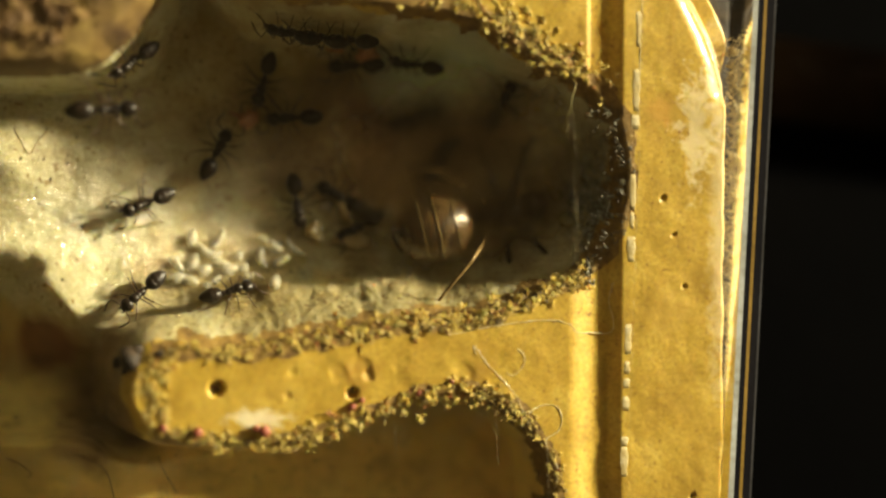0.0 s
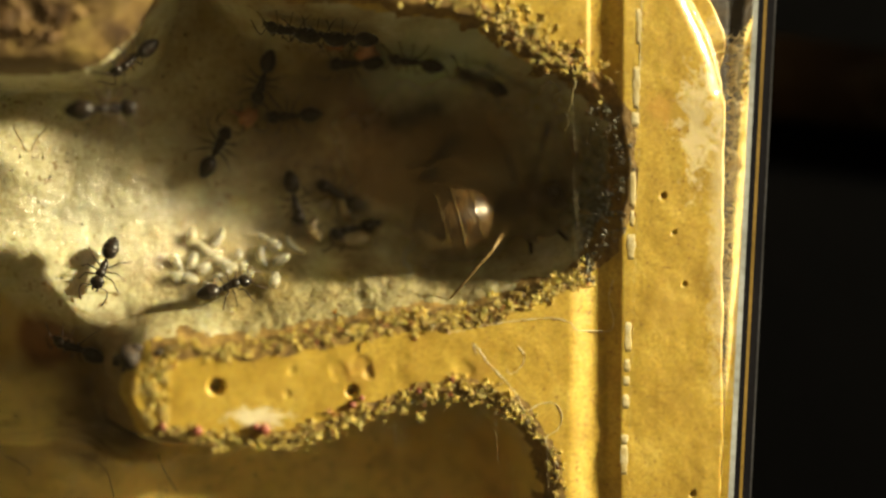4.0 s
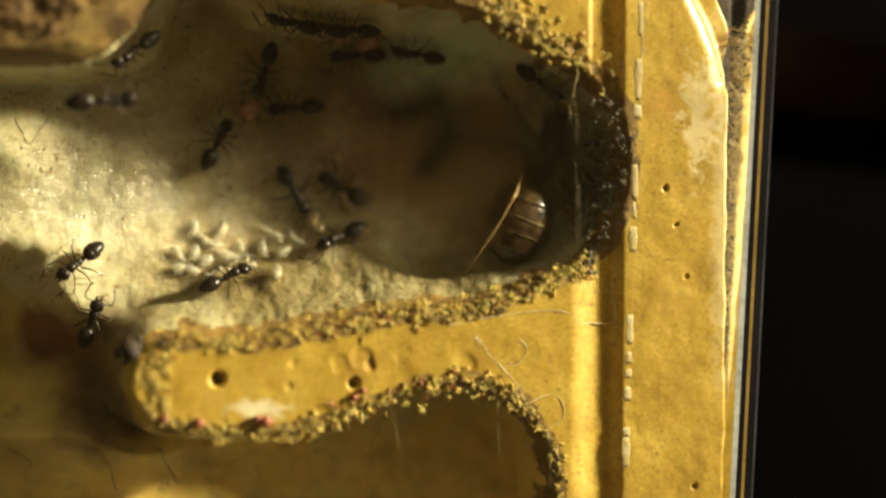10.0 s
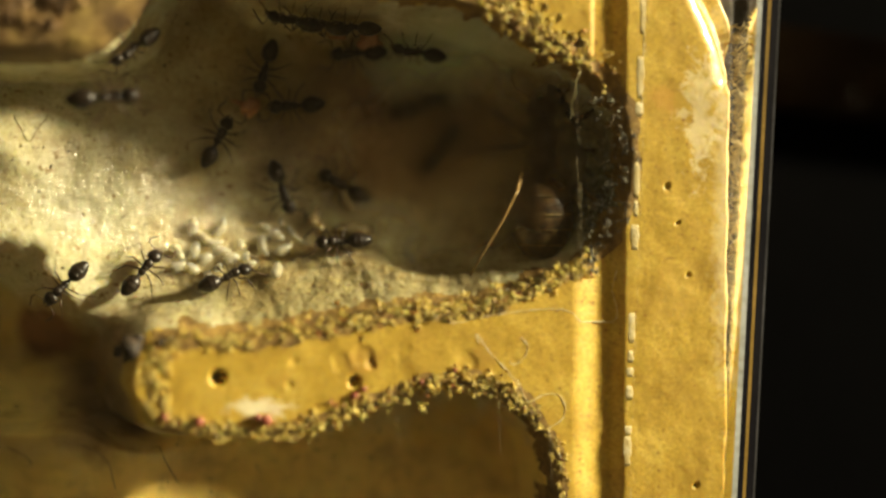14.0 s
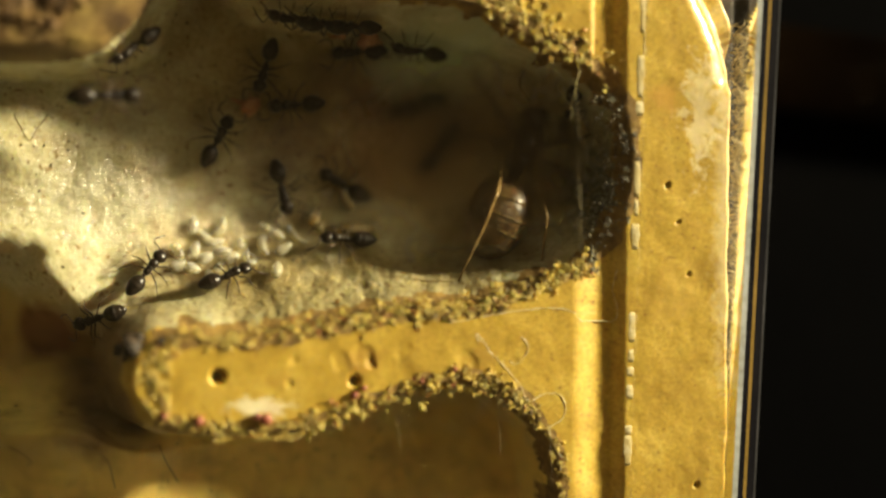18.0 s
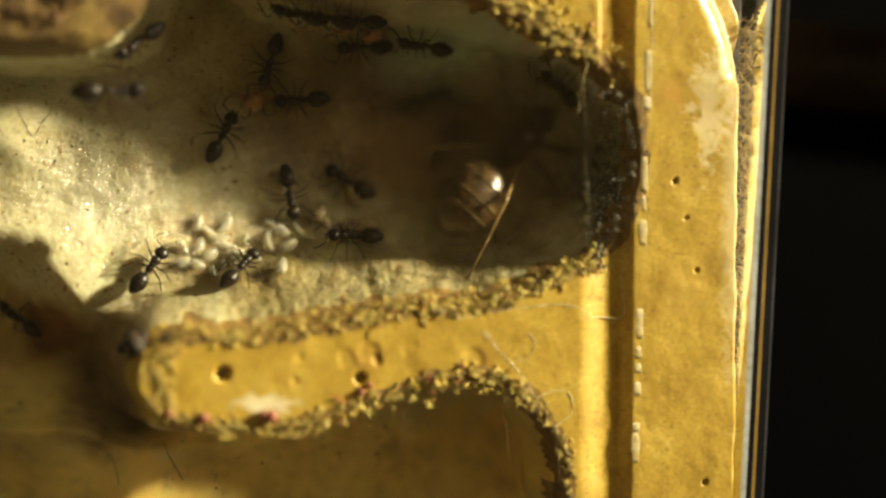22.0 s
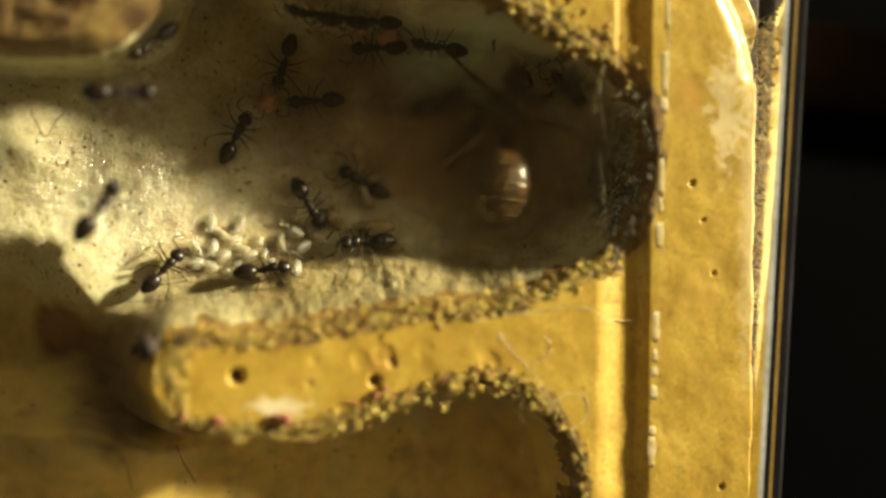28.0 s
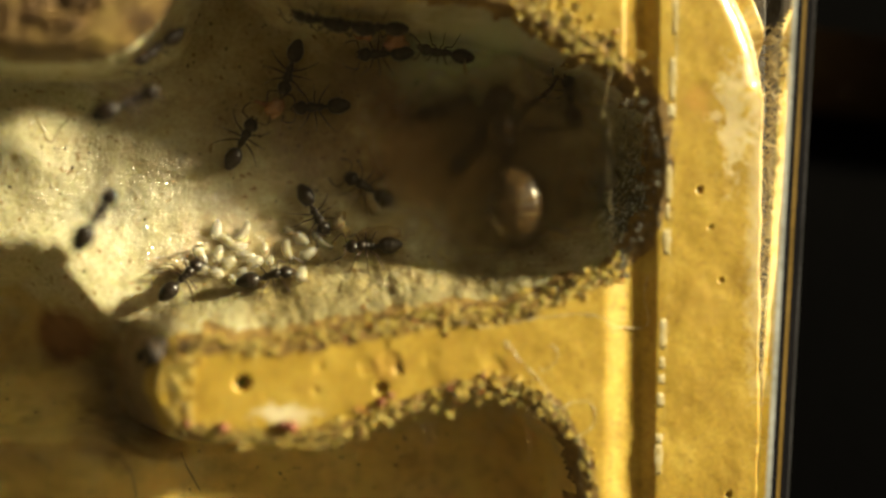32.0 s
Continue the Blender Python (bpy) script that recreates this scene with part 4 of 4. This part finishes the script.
# ---- the brood ----
def larva_mesh(k):
    """A bent, ringed grub: plump at the tail, thin and hooked at the head."""
    long, wide, arc = LARVA_FORMS[k]
    bm = bmesh.new()
    rows, sides = 15, 12
    rings = []
    for i in range(rows):
        u = i / (rows - 1)
        turn = radians(arc) * (u - 0.5)
        if arc:
            r = 2 * long / radians(arc)
            cx, cy = r * math.sin(turn), r * (1 - math.cos(turn))
        else:
            cx, cy = 2 * long * (u - 0.5), 0.0
        girth = wide * math.sqrt(max(0.02, 1 - abs(2 * u - 1) ** 2.6)) * (1.08 - 0.35 * u) * (1 + 0.035 * math.sin(u * 44))
        rings.append([bm.verts.new((cx - math.sin(turn) * girth * math.cos(a), cy + math.cos(turn) * girth * math.cos(a), wide * 0.85 + girth * math.sin(a)))
                      for a in [2 * math.pi * q / sides for q in range(sides)]])
    for a, b in zip(rings, rings[1:]):
        for q in range(sides):
            bm.faces.new((a[q], b[q], b[(q + 1) % sides], a[(q + 1) % sides]))
    bm.faces.new(rings[0])
    bm.faces.new(rings[-1][::-1])
    bmesh.ops.recalc_face_normals(bm, faces=bm.faces)
    return bm


# half length, half width, bend in degrees
LARVA_FORMS = [(0.66, 0.40, 40), (0.95, 0.36, 130), (0.58, 0.44, 15), (0.85, 0.34, 95), (0.40, 0.28, 20), (1.0, 0.27, 75)]
# x, y, heading, form
BROOD = [(-15.40, 1.08, 80, 0), (-14.31, -0.03, -20, 1), (-13.62, 0.89, 58, 3), (-12.35, -0.12, 85, 4), (-10.99, -0.30, -80, 3), (-10.03, 0.37, -30, 2),
         (-8.83, 0.28, -50, 5), (-9.55, -0.55, 38, 0), (-16.42, -0.60, -60, 0), (-16.33, -1.51, 20, 2), (-15.32, -0.52, 70, 0), (-14.65, -1.03, 30, 2),
         (-12.96, -1.04, 25, 2), (-12.02, -0.88, 80, 4), (-14.40, -2.11, -70, 4), (-10.04, -1.83, 85, 0), (-10.79, 0.97, -20, 4), (-11.69, -1.37, 20, 4),
         (-15.49, -1.68, -20, 2), (-13.55, -0.62, -10, 0), (-13.81, -1.57, 50, 4), (-14.9, 0.45, 150, 3)]


def brood_pile():
    first = {}
    for k, (x, y, turn, form) in enumerate(BROOD):
        sunk = on_floor(x, y, turn, -0.12)
        if form in first:
            copy_thing(first[form], sunk)
            continue
        larva = tagged(new("larva"), "plump translucent white ant larva in the brood pile", "larva", "ant brood")
        part("skin", larva_mesh(form), LARVA, larva)
        long, wide, arc = LARVA_FORMS[form]
        if form in (0, 1, 2, 3):
            part("gut", blob((-0.05 * long, 0.02, wide * 0.95), (long * 0.5, wide * 0.42, wide * 0.45), bend=0.0011 * arc, seg=10), LARVA_GUT, larva, "dark gut showing through")
        larva.matrix_world = sunk
        first[form] = larva


brood_pile()


def pale_pupae():
    for x, y, turn, a, b in [(-4.69, 0.54, 5, 1, 0.55), (-5.39, 2.90, 115, 0.95, 0.5), (-7.34, 0.96, 140, 0.6, 0.4), (-5.79, 0.77, 170, 0.5, 0.35)]:
        pupa = tagged(new("pupa"), "pale yellowish naked ant pupa beside the brood", "pupa", "pale pupae")
        part("body", blob((0, 0, b * 0.9), (a, b, b), bend=0.12, taper=0.15), PUPA, pupa)
        part("head", blob((a * 0.85, 0.1, b * 0.75), (b * 0.6, b * 0.6, b * 0.6), seg=10), PUPA, pupa)
        pupa.matrix_world = on_floor(x, y, turn)
    for x, y, turn in [(-7.59, 1.47, 250)]:
        knob = tagged(new("pupa"), "pale yellow pupa with two dark eye spots", "pupa", "pale pupae")
        part("body", blob((-0.35, 0, 0.4), (0.5, 0.34, 0.34)), PUPA, knob)
        head = part("head", blob((0.2, 0, 0.62), (0.42, 0.44, 0.4)), PUPA, knob)
        for s in (-1, 1):
            part("eye", blob((0.36, s * 0.24, 0.9), (0.06, 0.06, 0.06), seg=8), ANT_EYE, head, "tiny dark eye spot")
        knob.matrix_world = on_floor(x, y, turn)


pale_pupae()


def food_lump(x, y, turn, size):
    food = tagged(new("food_scrap"), "pinkish scrap of insect flesh being eaten by ants", "food", "food scraps")
    bm = bmesh.new()
    bmesh.ops.create_icosphere(bm, subdivisions=3, radius=size)
    for v in bm.verts:
        v.co *= 0.85 + 0.5 * noise.noise(v.co * (1.6 / size) + Vector((x, y, 0)))
        v.co.z = v.co.z * 0.6 + size * 0.4
    part("flesh", bm, FOOD, food)
    rnd = random.Random(int(size * 100))
    for k in range(2):
        a = rnd.uniform(0, 6.28)
        p = Vector((math.cos(a), math.sin(a), 0)) * size
        part("shred", tube([p * 0.7 + Vector((0, 0, 0.4)), p * 1.3 + Vector((0, 0, 0.4)), p * 1.8 + Vector((0, 0, 0.1))], [0.16, 0.1, 0.04], 5), FOOD, food)
    food.matrix_world = on_floor(x, y, turn)


for fx, fy, fturn, fsize in [(-11.74, 8.88, 0, 0.75), (-3.99, 13.35, 20, 0.85), (-5.86, 13.68, 20, 0.5)]:
    food_lump(fx, fy, fturn, fsize)


# ---- ants ----
def gaster_parts(ant, x0, x1, radius, height_z, cuts, shell, band=None, tail=1.5):
    """The hind body: overlapping rings of shell, each lip standing a little proud."""
    mid, half = (x0 + x1) / 2, (x0 - x1) / 2

    def ring(u0, u1, grow):
        rows = []
        for k in range(8):
            u = u0 + (u1 - u0) * k / 7
            r = radius * math.sqrt(max(0.0, 1 - abs(u) ** (2.3 if u > 0 else tail)))
            rows.append((mid + u * half, max(0.02 * radius, r * grow * (0.99 + 0.02 * k / 7))))
        return lathe(rows, (0, 0, height_z), sides=20)

    gaster = None
    for k, (u0, u1) in enumerate(zip(cuts, cuts[1:])):
        ob = part("gaster" if gaster is None else "tergite", ring(u0, u1 - (0.06 if k < len(cuts) - 2 else 0), 1.0), shell, gaster or ant)
        gaster = gaster or ob
        if band and k < len(cuts) - 2:
            part("band", ring(u1 + 0.025, u1 - 0.025, 1.008), band, gaster, "paler hairy hind margin")
    return gaster


def leg_part(ant, coxa, points, radii, material):
    leg = part("leg", tube(points, radii, 6), material, ant)
    leg.location = Vector(coxa) * MM
    return leg


def worker_ant(m, curl=0.0):
    ant = tagged(new("worker_ant"), "small glossy black-brown worker ant", "ant", "worker ants")
    head = part("head", blob((1.40, 0, 0.78), (0.50, 0.46, 0.33), (0, 12, 0), taper=0.16), ANT_DARK, ant)
    for s in (-1, 1):
        part("eye", blob((1.36, s * 0.33, 0.92), (0.11, 0.07, 0.09), seg=8), ANT_EYE, head)
        part("mandible", tube([(1.78, s * 0.17, 0.66), (1.95, s * 0.16, 0.60), (2.05, s * 0.03, 0.57)], [0.09, 0.07, 0.02], 6), ANT_LEG, head)
        part("antenna", tube([(1.72, s * 0.14, 0.86), (1.80, s * 0.45, 1.02), (1.92, s * 0.86, 1.06), (2.25, s * 0.92, 0.80), (2.62, s * 0.80, 0.42), (2.85, s * 0.66, 0.25)],
                             [0.035, 0.04, 0.045, 0.045, 0.05, 0.03], 6), ANT_LEG, head, "elbowed antenna")
    bm = blob((0.66, 0, 0.84), (0.40, 0.33, 0.31))
    blob((0.30, 0, 0.80), (0.30, 0.25, 0.27), bm=bm)
    blob((-0.04, 0, 0.73), (0.36, 0.25, 0.26), (0, -14, 0), bm=bm)
    part("thorax", bm, ANT_DARK, ant)
    part("petiole", blob((-0.43, 0, 0.70), (0.13, 0.15, 0.24)), ANT_DARK, ant, "upright waist scale")
    gaster_parts(ant, -0.50, -2.30, 0.54, 0.78, (1.0, 0.35, -0.15, -0.55, -1.0), ANT_DARK, tail=1.15)
    for s in (-1, 1):
        for x, fan in ((0.72, 0.75), (0.36, -0.1), (0.05, -0.95)):
            reach = 0.80 if fan > 0 else 0.92
            leg_part(ant, (x, s * 0.18, 0.62),
                     [(0, 0, 0), (0.05 * fan, s * 0.18, -0.06), (0.42 * fan, s * 0.80 * reach, 0.34), (0.52 * fan, s * 0.92 * reach, 0.28),
                      (0.88 * fan, s * 1.25 * reach, -0.34), (1.1 * fan, s * 1.42 * reach, -0.59), (1.32 * fan, s * 1.55 * reach, -0.61)],
                     [0.07, 0.06, 0.055, 0.035, 0.035, 0.022, 0.015], ANT_LEG)
    for o in ant.children_recursive:  # stocky build
        for v in o.data.vertices:
            v.co.x *= 0.88
        o.location.x *= 0.88
    ant.matrix_world = m
    return ant


def queen_ant(m):
    queen = tagged(new("queen_ant"), "large glossy brown queen ant with banded hind body", "ant")
    head = part("head", blob((3.35, 0, 2.2), (0.85, 0.88, 0.6), (0, 14, 0), taper=0.1), QUEEN_SHELL, queen)
    for s in (-1, 1):
        part("eye", blob((3.25, s * 0.78, 2.35), (0.24, 0.14, 0.2), seg=10), ANT_EYE, head)
        part("mandible", tube([(4.0, s * 0.4, 1.85), (4.35, s * 0.36, 1.7), (4.55, s * 0.06, 1.62)], [0.2, 0.15, 0.05], 6), QUEEN_LEG, head)
        part("antenna", tube([(3.9, s * 0.3, 2.3), (4.2, s * 0.9, 2.6), (4.6, s * 1.6, 2.6), (5.2, s * 1.7, 1.9), (5.9, s * 1.5, 1.0)],
                             [0.08, 0.09, 0.09, 0.09, 0.05], 6), QUEEN_LEG, head, "elbowed antenna")
    bm = blob((1.75, 0, 2.7), (1.15, 1.0, 1.0))
    blob((0.75, 0, 2.55), (0.95, 0.85, 0.85), bm=bm)
    thorax = part("thorax", bm, QUEEN_SHELL, queen)
    for s in (-1, 1):
        part("wing_scar", blob((1.3, s * 0.85, 3.1), (0.35, 0.12, 0.14), seg=8), QUEEN_BAND, thorax, "stub of a shed wing")
    part("petiole", blob((-0.3, 0, 2.0), (0.3, 0.45, 0.6)), QUEEN_SHELL, queen, "upright waist scale")
    gaster_parts(queen, -0.4, -5.4, 1.95, 2.75, (1.0, 0.55, 0.12, -0.24, -0.6, -1.0), QUEEN_GLOSS, QUEEN_BAND, 1.7)
    for s in (-1, 1):
        # fore and middle legs take the dark shell: their shade put into colour
        for x, fan in ((2.1, 0.9), (1.3, -0.15)):
            leg_part(queen, (x, s * 0.6, 1.75),
                     [(0, 0, 0), (0.1 * fan, s * 0.4, -0.2), (1.2 * fan, s * 2.1, 0.75), (1.4 * fan, s * 2.4, 0.6), (2.3 * fan, s * 3.2, -1.1),
                      (2.7 * fan, s * 3.6, -1.66), (3.3 * fan, s * 3.9, -1.70)],
                     [0.2, 0.17, 0.16, 0.1, 0.1, 0.06, 0.04], QUEEN_SHELL)
        hind = leg_part(queen, (0.6, s * 0.6, 1.75),
                        [(0, 0, 0), (-0.2, s * 0.3, 0.3), (-2.0, s * 1.05, 2.95), (-2.25, s * 1.2, 3.1), (-3.6, s * 1.75, 2.9), (-5.2, s * 2.5, 2.5), (-6.96, s * 3.3, 1.8)],
                        [0.16, 0.14, 0.10, 0.09, 0.10, 0.075, 0.05], QUEEN_LEG)
        hind.name = "hind_leg"
    for o in queen.children_recursive:  # full-grown build
        for v in o.data.vertices:
            v.co *= 1.1
        o.location *= 1.1
    queen.matrix_world = m
    return queen


# standing ants: x, y, heading
STILL = [(-10.72, 11.32, 253), (-8.89, 8.96, 184), (-13.80, 6.74, 62), (-7.27, 14.63, 160), (-4.83, 12.47, 183), (-19.36, 12.85, 212), (-0.83, 13.08, 172), (-5.73, 3.80, 150), (0.89, 6.32, 55), (-0.58, 9.00, 20), (-5.4, 14.5, 200), (-9.0, 14.9, 150)]
WORKERS = [worker_ant(on_floor(*STILL[0]))]
for spot in STILL[1:]:
    WORKERS.append(copy_thing(WORKERS[0], on_floor(*spot)))

FORAGER = [(0, -18.34, 3.42, 203), (0.5, -19.08, 2.96, 205), (1, -19.59, 2.55, 215), (1.5, -19.73, 1.98, 235), (2, -19.86, 1.35, 252), (2.5, -20.22, 0.69, 240), (3, -20.39, -0.02, 250), (3.5, -20.53, -0.55, 262), (4.5, -21.31, -1.11, 235), (5.5, -21.76, -1.39, 225), (6, -22.12, -1.56, 223), (7, -22.43, -1.55, 222), (9, -22.76, -1.59, 218), (10, -22.62, -1.19, 222), (11, -23.07, -0.60, 205), (12, -23.04, -0.58, 207), (13, -22.80, -1.06, 222), (14, -23.30, -2.52, 225), (14.5, -23.58, -3.65, 255), (16.5, -20.92, -4.02, 285), (17, -21.02, -4.44, 275), (18, -21.21, -4.50, 200), (19, -22.74, -5.49, 190), (20, -24.10, -5.46, 182), (21, -24.27, -5.53, 180), (22, -26.59, -4.88, 160), (22.6, -30.62, -5.10, 170), (24, -33.36, -5.20, 180), (32, -33.98, -4.59, 180)]
NURSE = [(0, -18.61, -2.37, 222), (0.5, -19.04, -2.94, 225), (1, -19.55, -3.41, 228), (2, -20.32, -4.19, 230), (3, -20.96, -5.31, 228), (3.5, -21.87, -5.56, 205), (4.3, -22.55, -5.48, 165), (5.5, -22.44, -5.17, 136), (6, -22.59, -5.36, 135), (9, -22.73, -5.53, 134), (9.5, -22.17, -4.97, 110), (10, -21.71, -4.40, 70), (10.5, -20.52, -3.25, 52), (11, -19.14, -2.24, 45), (11.5, -18.95, -1.85, 48), (12, -18.73, -1.95, 50), (13, -18.57, -1.97, 52), (14, -18.59, -1.80, 52), (16.5, -18.21, -2.02, 50), (19, -18.33, -1.76, 52), (21, -18.32, -2.06, 52), (23, -18.49, -1.71, 55), (25, -18.30, -1.74, 52), (27.5, -17.91, -1.71, 50), (28, -18.34, -1.86, 48), (28.5, -17.81, -1.62, 35), (29, -17.34, -1.59, 38), (30, -17.41, -1.62, 30), (30.5, -17.23, -1.90, 22), (31, -17.24, -1.61, 42), (32, -17.55, -2.03, 45)]
TENDER = [(0, -12.98, -2.69, 22), (2, -12.95, -2.63, 22), (3.5, -13.11, -2.55, 24), (6, -13.11, -2.50, 25), (9, -13.15, -2.36, 35), (13, -13.18, -2.52, 33), (16.5, -13.17, -2.46, 30), (18.5, -13.13, -2.47, 30), (20, -12.82, -2.51, 45), (21, -12.67, -2.10, 62), (22, -12.58, -2.10, 60), (23, -12.69, -1.96, 50), (24, -12.47, -1.87, 20), (25, -12.00, -1.99, 12), (25.5, -11.97, -2.14, 5), (27.5, -11.93, -2.07, 2), (28, -11.95, -2.15, 2), (30, -12.03, -1.97, 4), (32, -12.16, -2.21, 12)]
PORTER = [(0, -4.54, 1.61, 215), (2, -4.70, 1.50, 205), (6, -5.12, 0.97, 195), (8, -5.42, 0.82, 195), (8.6, -5.10, 0.59, 200), (9, -5.26, 0.40, 190), (9.5, -5.82, 0.29, 205), (10, -5.90, 0.11, 215), (10.5, -5.98, 0.01, 200), (11, -6.09, 0.04, 186), (12, -5.93, -0.24, 182), (13, -5.88, -0.36, 178), (14, -5.90, -0.29, 178), (16.5, -5.31, -0.40, 165), (17, -5.42, -0.39, 165), (18, -5.61, -0.17, 170), (19, -5.73, -0.27, 172), (20, -5.59, -0.12, 170), (21, -5.63, -0.26, 170), (22, -5.54, -0.23, 172), (23, -5.65, -0.18, 178), (25, -5.59, -0.28, 178), (28, -5.67, -0.45, 178), (30, -5.79, -0.05, 178), (32, -5.67, -0.33, 178)]
WAITER = [(0, -8.61, 3.47, 280), (3, -8.74, 3.59, 280), (6, -8.72, 3.20, 285), (9, -8.91, 3.25, 285), (10, -8.87, 3.49, 300), (10.5, -9.05, 3.84, 310), (11, -9.39, 4.08, 305), (12, -9.33, 3.97, 292), (13, -9.61, 3.73, 290), (16.5, -9.72, 3.42, 288), (18, -9.72, 3.49, 285), (19, -9.75, 3.01, 292), (20, -9.66, 3.09, 290), (21, -9.63, 3.12, 282), (22, -9.54, 2.86, 280), (23, -9.44, 2.36, 282), (24, -9.58, 2.48, 280), (25, -9.50, 2.53, 282), (28, -9.20, 2.23, 300), (30, -9.35, 2.39, 305), (32, -9.20, 2.16, 298)]
ROAMER = [(0, 4.85, 9.89, 60), (1, 4.94, 10.43, 70), (2, 4.82, 11.34, 110), (3, 4.21, 11.45, 150), (5.5, 2.74, 12.31, 170), (7, 2.36, 12.22, 170), (8, 4.10, 12.09, 10), (9, 6.03, 11.41, 340), (9.5, 7.06, 11.03, 340), (10, 7.24, 11.03, 335), (11, 8.14, 10.74, 330), (13, 9.06, 9.61, 300), (17, 8.98, 8.50, 290), (20, 8.37, 10.07, 110), (22, 7.79, 10.34, 100), (25, 7.27, 10.19, 100), (28, 7.34, 10.43, 100), (32, 7.14, 9.75, 100)]
SENTRY = [(0, -20.57, 9.18, 3), (6, -20.53, 9.11, 4), (9, -20.58, 9.11, 4), (13, -20.54, 9.15, 5), (19, -20.47, 9.20, 2), (23, -20.43, 9.19, 2), (28, -20.63, 9.14, 0), (30, -20.63, 9.27, 8), (31, -20.57, 9.03, 18), (32, -20.61, 8.87, 24)]
CLIMBER = [(0, -30.59, -0.11, 80), (22, -30.76, -1.77, 75), (22.8, -28.99, -3.39, 70), (23.2, -26.47, -3.09, 80), (23.5, -25.31, -2.35, 88), (24, -24.67, -0.26, 80), (24.5, -23.92, 0.89, 66), (25, -23.75, 1.44, 63), (25.5, -23.69, 1.55, 65), (27.5, -22.39, 2.22, 58), (28, -22.02, 2.24, 55), (28.5, -22.15, 2.18, 52), (29, -22.14, 2.44, 52), (29.5, -22.31, 2.67, 55), (30, -22.36, 2.41, 56), (30.5, -22.49, 2.40, 60), (31, -22.43, 2.34, 64), (32, -22.46, 2.06, 57)]
QUEEN_WAY = [(0, 3.30, 2.50, 13), (1, 3.43, 2.78, 13), (2, 3.90, 2.85, 13), (3, 4.18, 2.90, 14), (5.5, 4.95, 3.25, 16), (7, 4.85, 3.15, 16), (9, 5.45, 3.20, 19), (9.4, 5.76, 3.60, 35), (9.8, 6.48, 4.28, 60), (10.3, 6.73, 4.82, 76), (11, 6.82, 5.06, 84), (13, 6.87, 4.95, 90), (16.5, 6.05, 4.73, 84), (17.5, 5.37, 4.51, 76), (18, 5.20, 4.65, 68), (19, 4.74, 4.73, 54), (20, 4.45, 4.82, 47), (21, 4.15, 4.76, 47), (22, 4.10, 5.02, 48), (23, 3.81, 5.36, 51), (24, 3.53, 5.35, 54), (25, 3.70, 5.52, 60), (27.5, 3.56, 6.44, 79), (28, 3.53, 6.67, 81), (29, 3.44, 6.51, 87), (30, 3.09, 6.26, 92), (31, 3.10, 5.87, 96), (32, 2.99, 5.96, 98)]

forager = copy_thing(WORKERS[0], on_floor(*FORAGER[0][1:]))
nurse = copy_thing(WORKERS[0], on_floor(*NURSE[0][1:]))
tender = copy_thing(WORKERS[0], on_floor(*TENDER[0][1:]))
porter = copy_thing(WORKERS[0], on_floor(*PORTER[0][1:]))
waiter = copy_thing(WORKERS[0], on_floor(*WAITER[0][1:]))
roamer = copy_thing(WORKERS[0], on_floor(*ROAMER[0][1:]))
sentry = copy_thing(WORKERS[0], under_cover(*SENTRY[0][1:]))
climber = copy_thing(WORKERS[0], under_cover(*CLIMBER[0][1:]))
queen = queen_ant(on_floor(*QUEEN_WAY[0][1:], tilt=0.3))
for ant in (sentry, climber):
    ant.scale = (1.18, 1.18, 1.18)
    tagged(ant, "black-brown worker ant clinging beneath the clear cover")


def stride(ant, rows, seconds=0.25):
    """Legs swing in two sets of three while the ant moves."""
    legs = [o for o in ant.children if o.name.startswith("leg")]
    for n, leg in enumerate(legs):
        start = leg.location.copy()
        keys, t, phase = [], 0.0, 0.0
        while t < 32.0:
            now = next((i for i in range(len(rows) - 1) if rows[i][0] <= t < rows[i + 1][0]), len(rows) - 2)
            a, b = rows[now], rows[now + 1]
            speed = (math.hypot(b[1] - a[1], b[2] - a[2]) + abs(b[3] - a[3]) * 0.02) / (b[0] - a[0])
            swing = min(1.0, speed / 1.0)
            phase += swing * 2.2
            side = 1 if (n in (0, 4, 2)) else -1
            turn = 16 * swing * math.sin(phase) * side
            keys.append((t, Matrix.Translation(start) @ pose(0, 0, 0, 0, 0, turn)))
            t += seconds
        keys.append((32.0, keys[-1][1]))
        walk(leg, keys)


def motions():
    for ant, rows in ((forager, FORAGER), (nurse, NURSE), (tender, TENDER), (porter, PORTER), (waiter, WAITER), (roamer, ROAMER)):
        walk(ant, [(t, on_floor(x, y, h)) for t, x, y, h in rows])
        stride(ant, rows)
    for ant, rows in ((sentry, SENTRY), (climber, CLIMBER)):
        walk(ant, [(t, under_cover(x, y, h)) for t, x, y, h in rows])
        stride(ant, rows)
    walk(queen, [(t, on_floor(x, y, h, tilt=0.3)) for t, x, y, h in QUEEN_WAY])
    # one hind leg is braced on the bank while the other is folded low
    right, left = [o for o in queen.children if o.name.startswith("hind_leg")]
    braced = (((0, 0, 14), (3, 0, 13), (6, 0, 5), (9, 0, 0), (10, 1, 0), (17, 1, 0), (18.5, 0, 0), (20, 0, -5), (25.5, 0, -8), (28, 1, 0), (32, 1, 0)),
              ((0, 1, 0), (9, 1, 0), (10, 0, -15), (12, 0, 3), (14, 0, 3), (16.5, 0, -5), (18, 0, -24), (19, 1, 0), (32, 1, 0)))
    for leg, side, rows in ((right, -1, braced[0]), (left, 1, braced[1])):
        start = leg.location.copy()
        walk(leg, [(t, Matrix.Translation(start) @ pose(0, 0, 0, -62 * side * low, 0, 10 * side * low - side * yaw)) for t, low, yaw in rows])


motions()
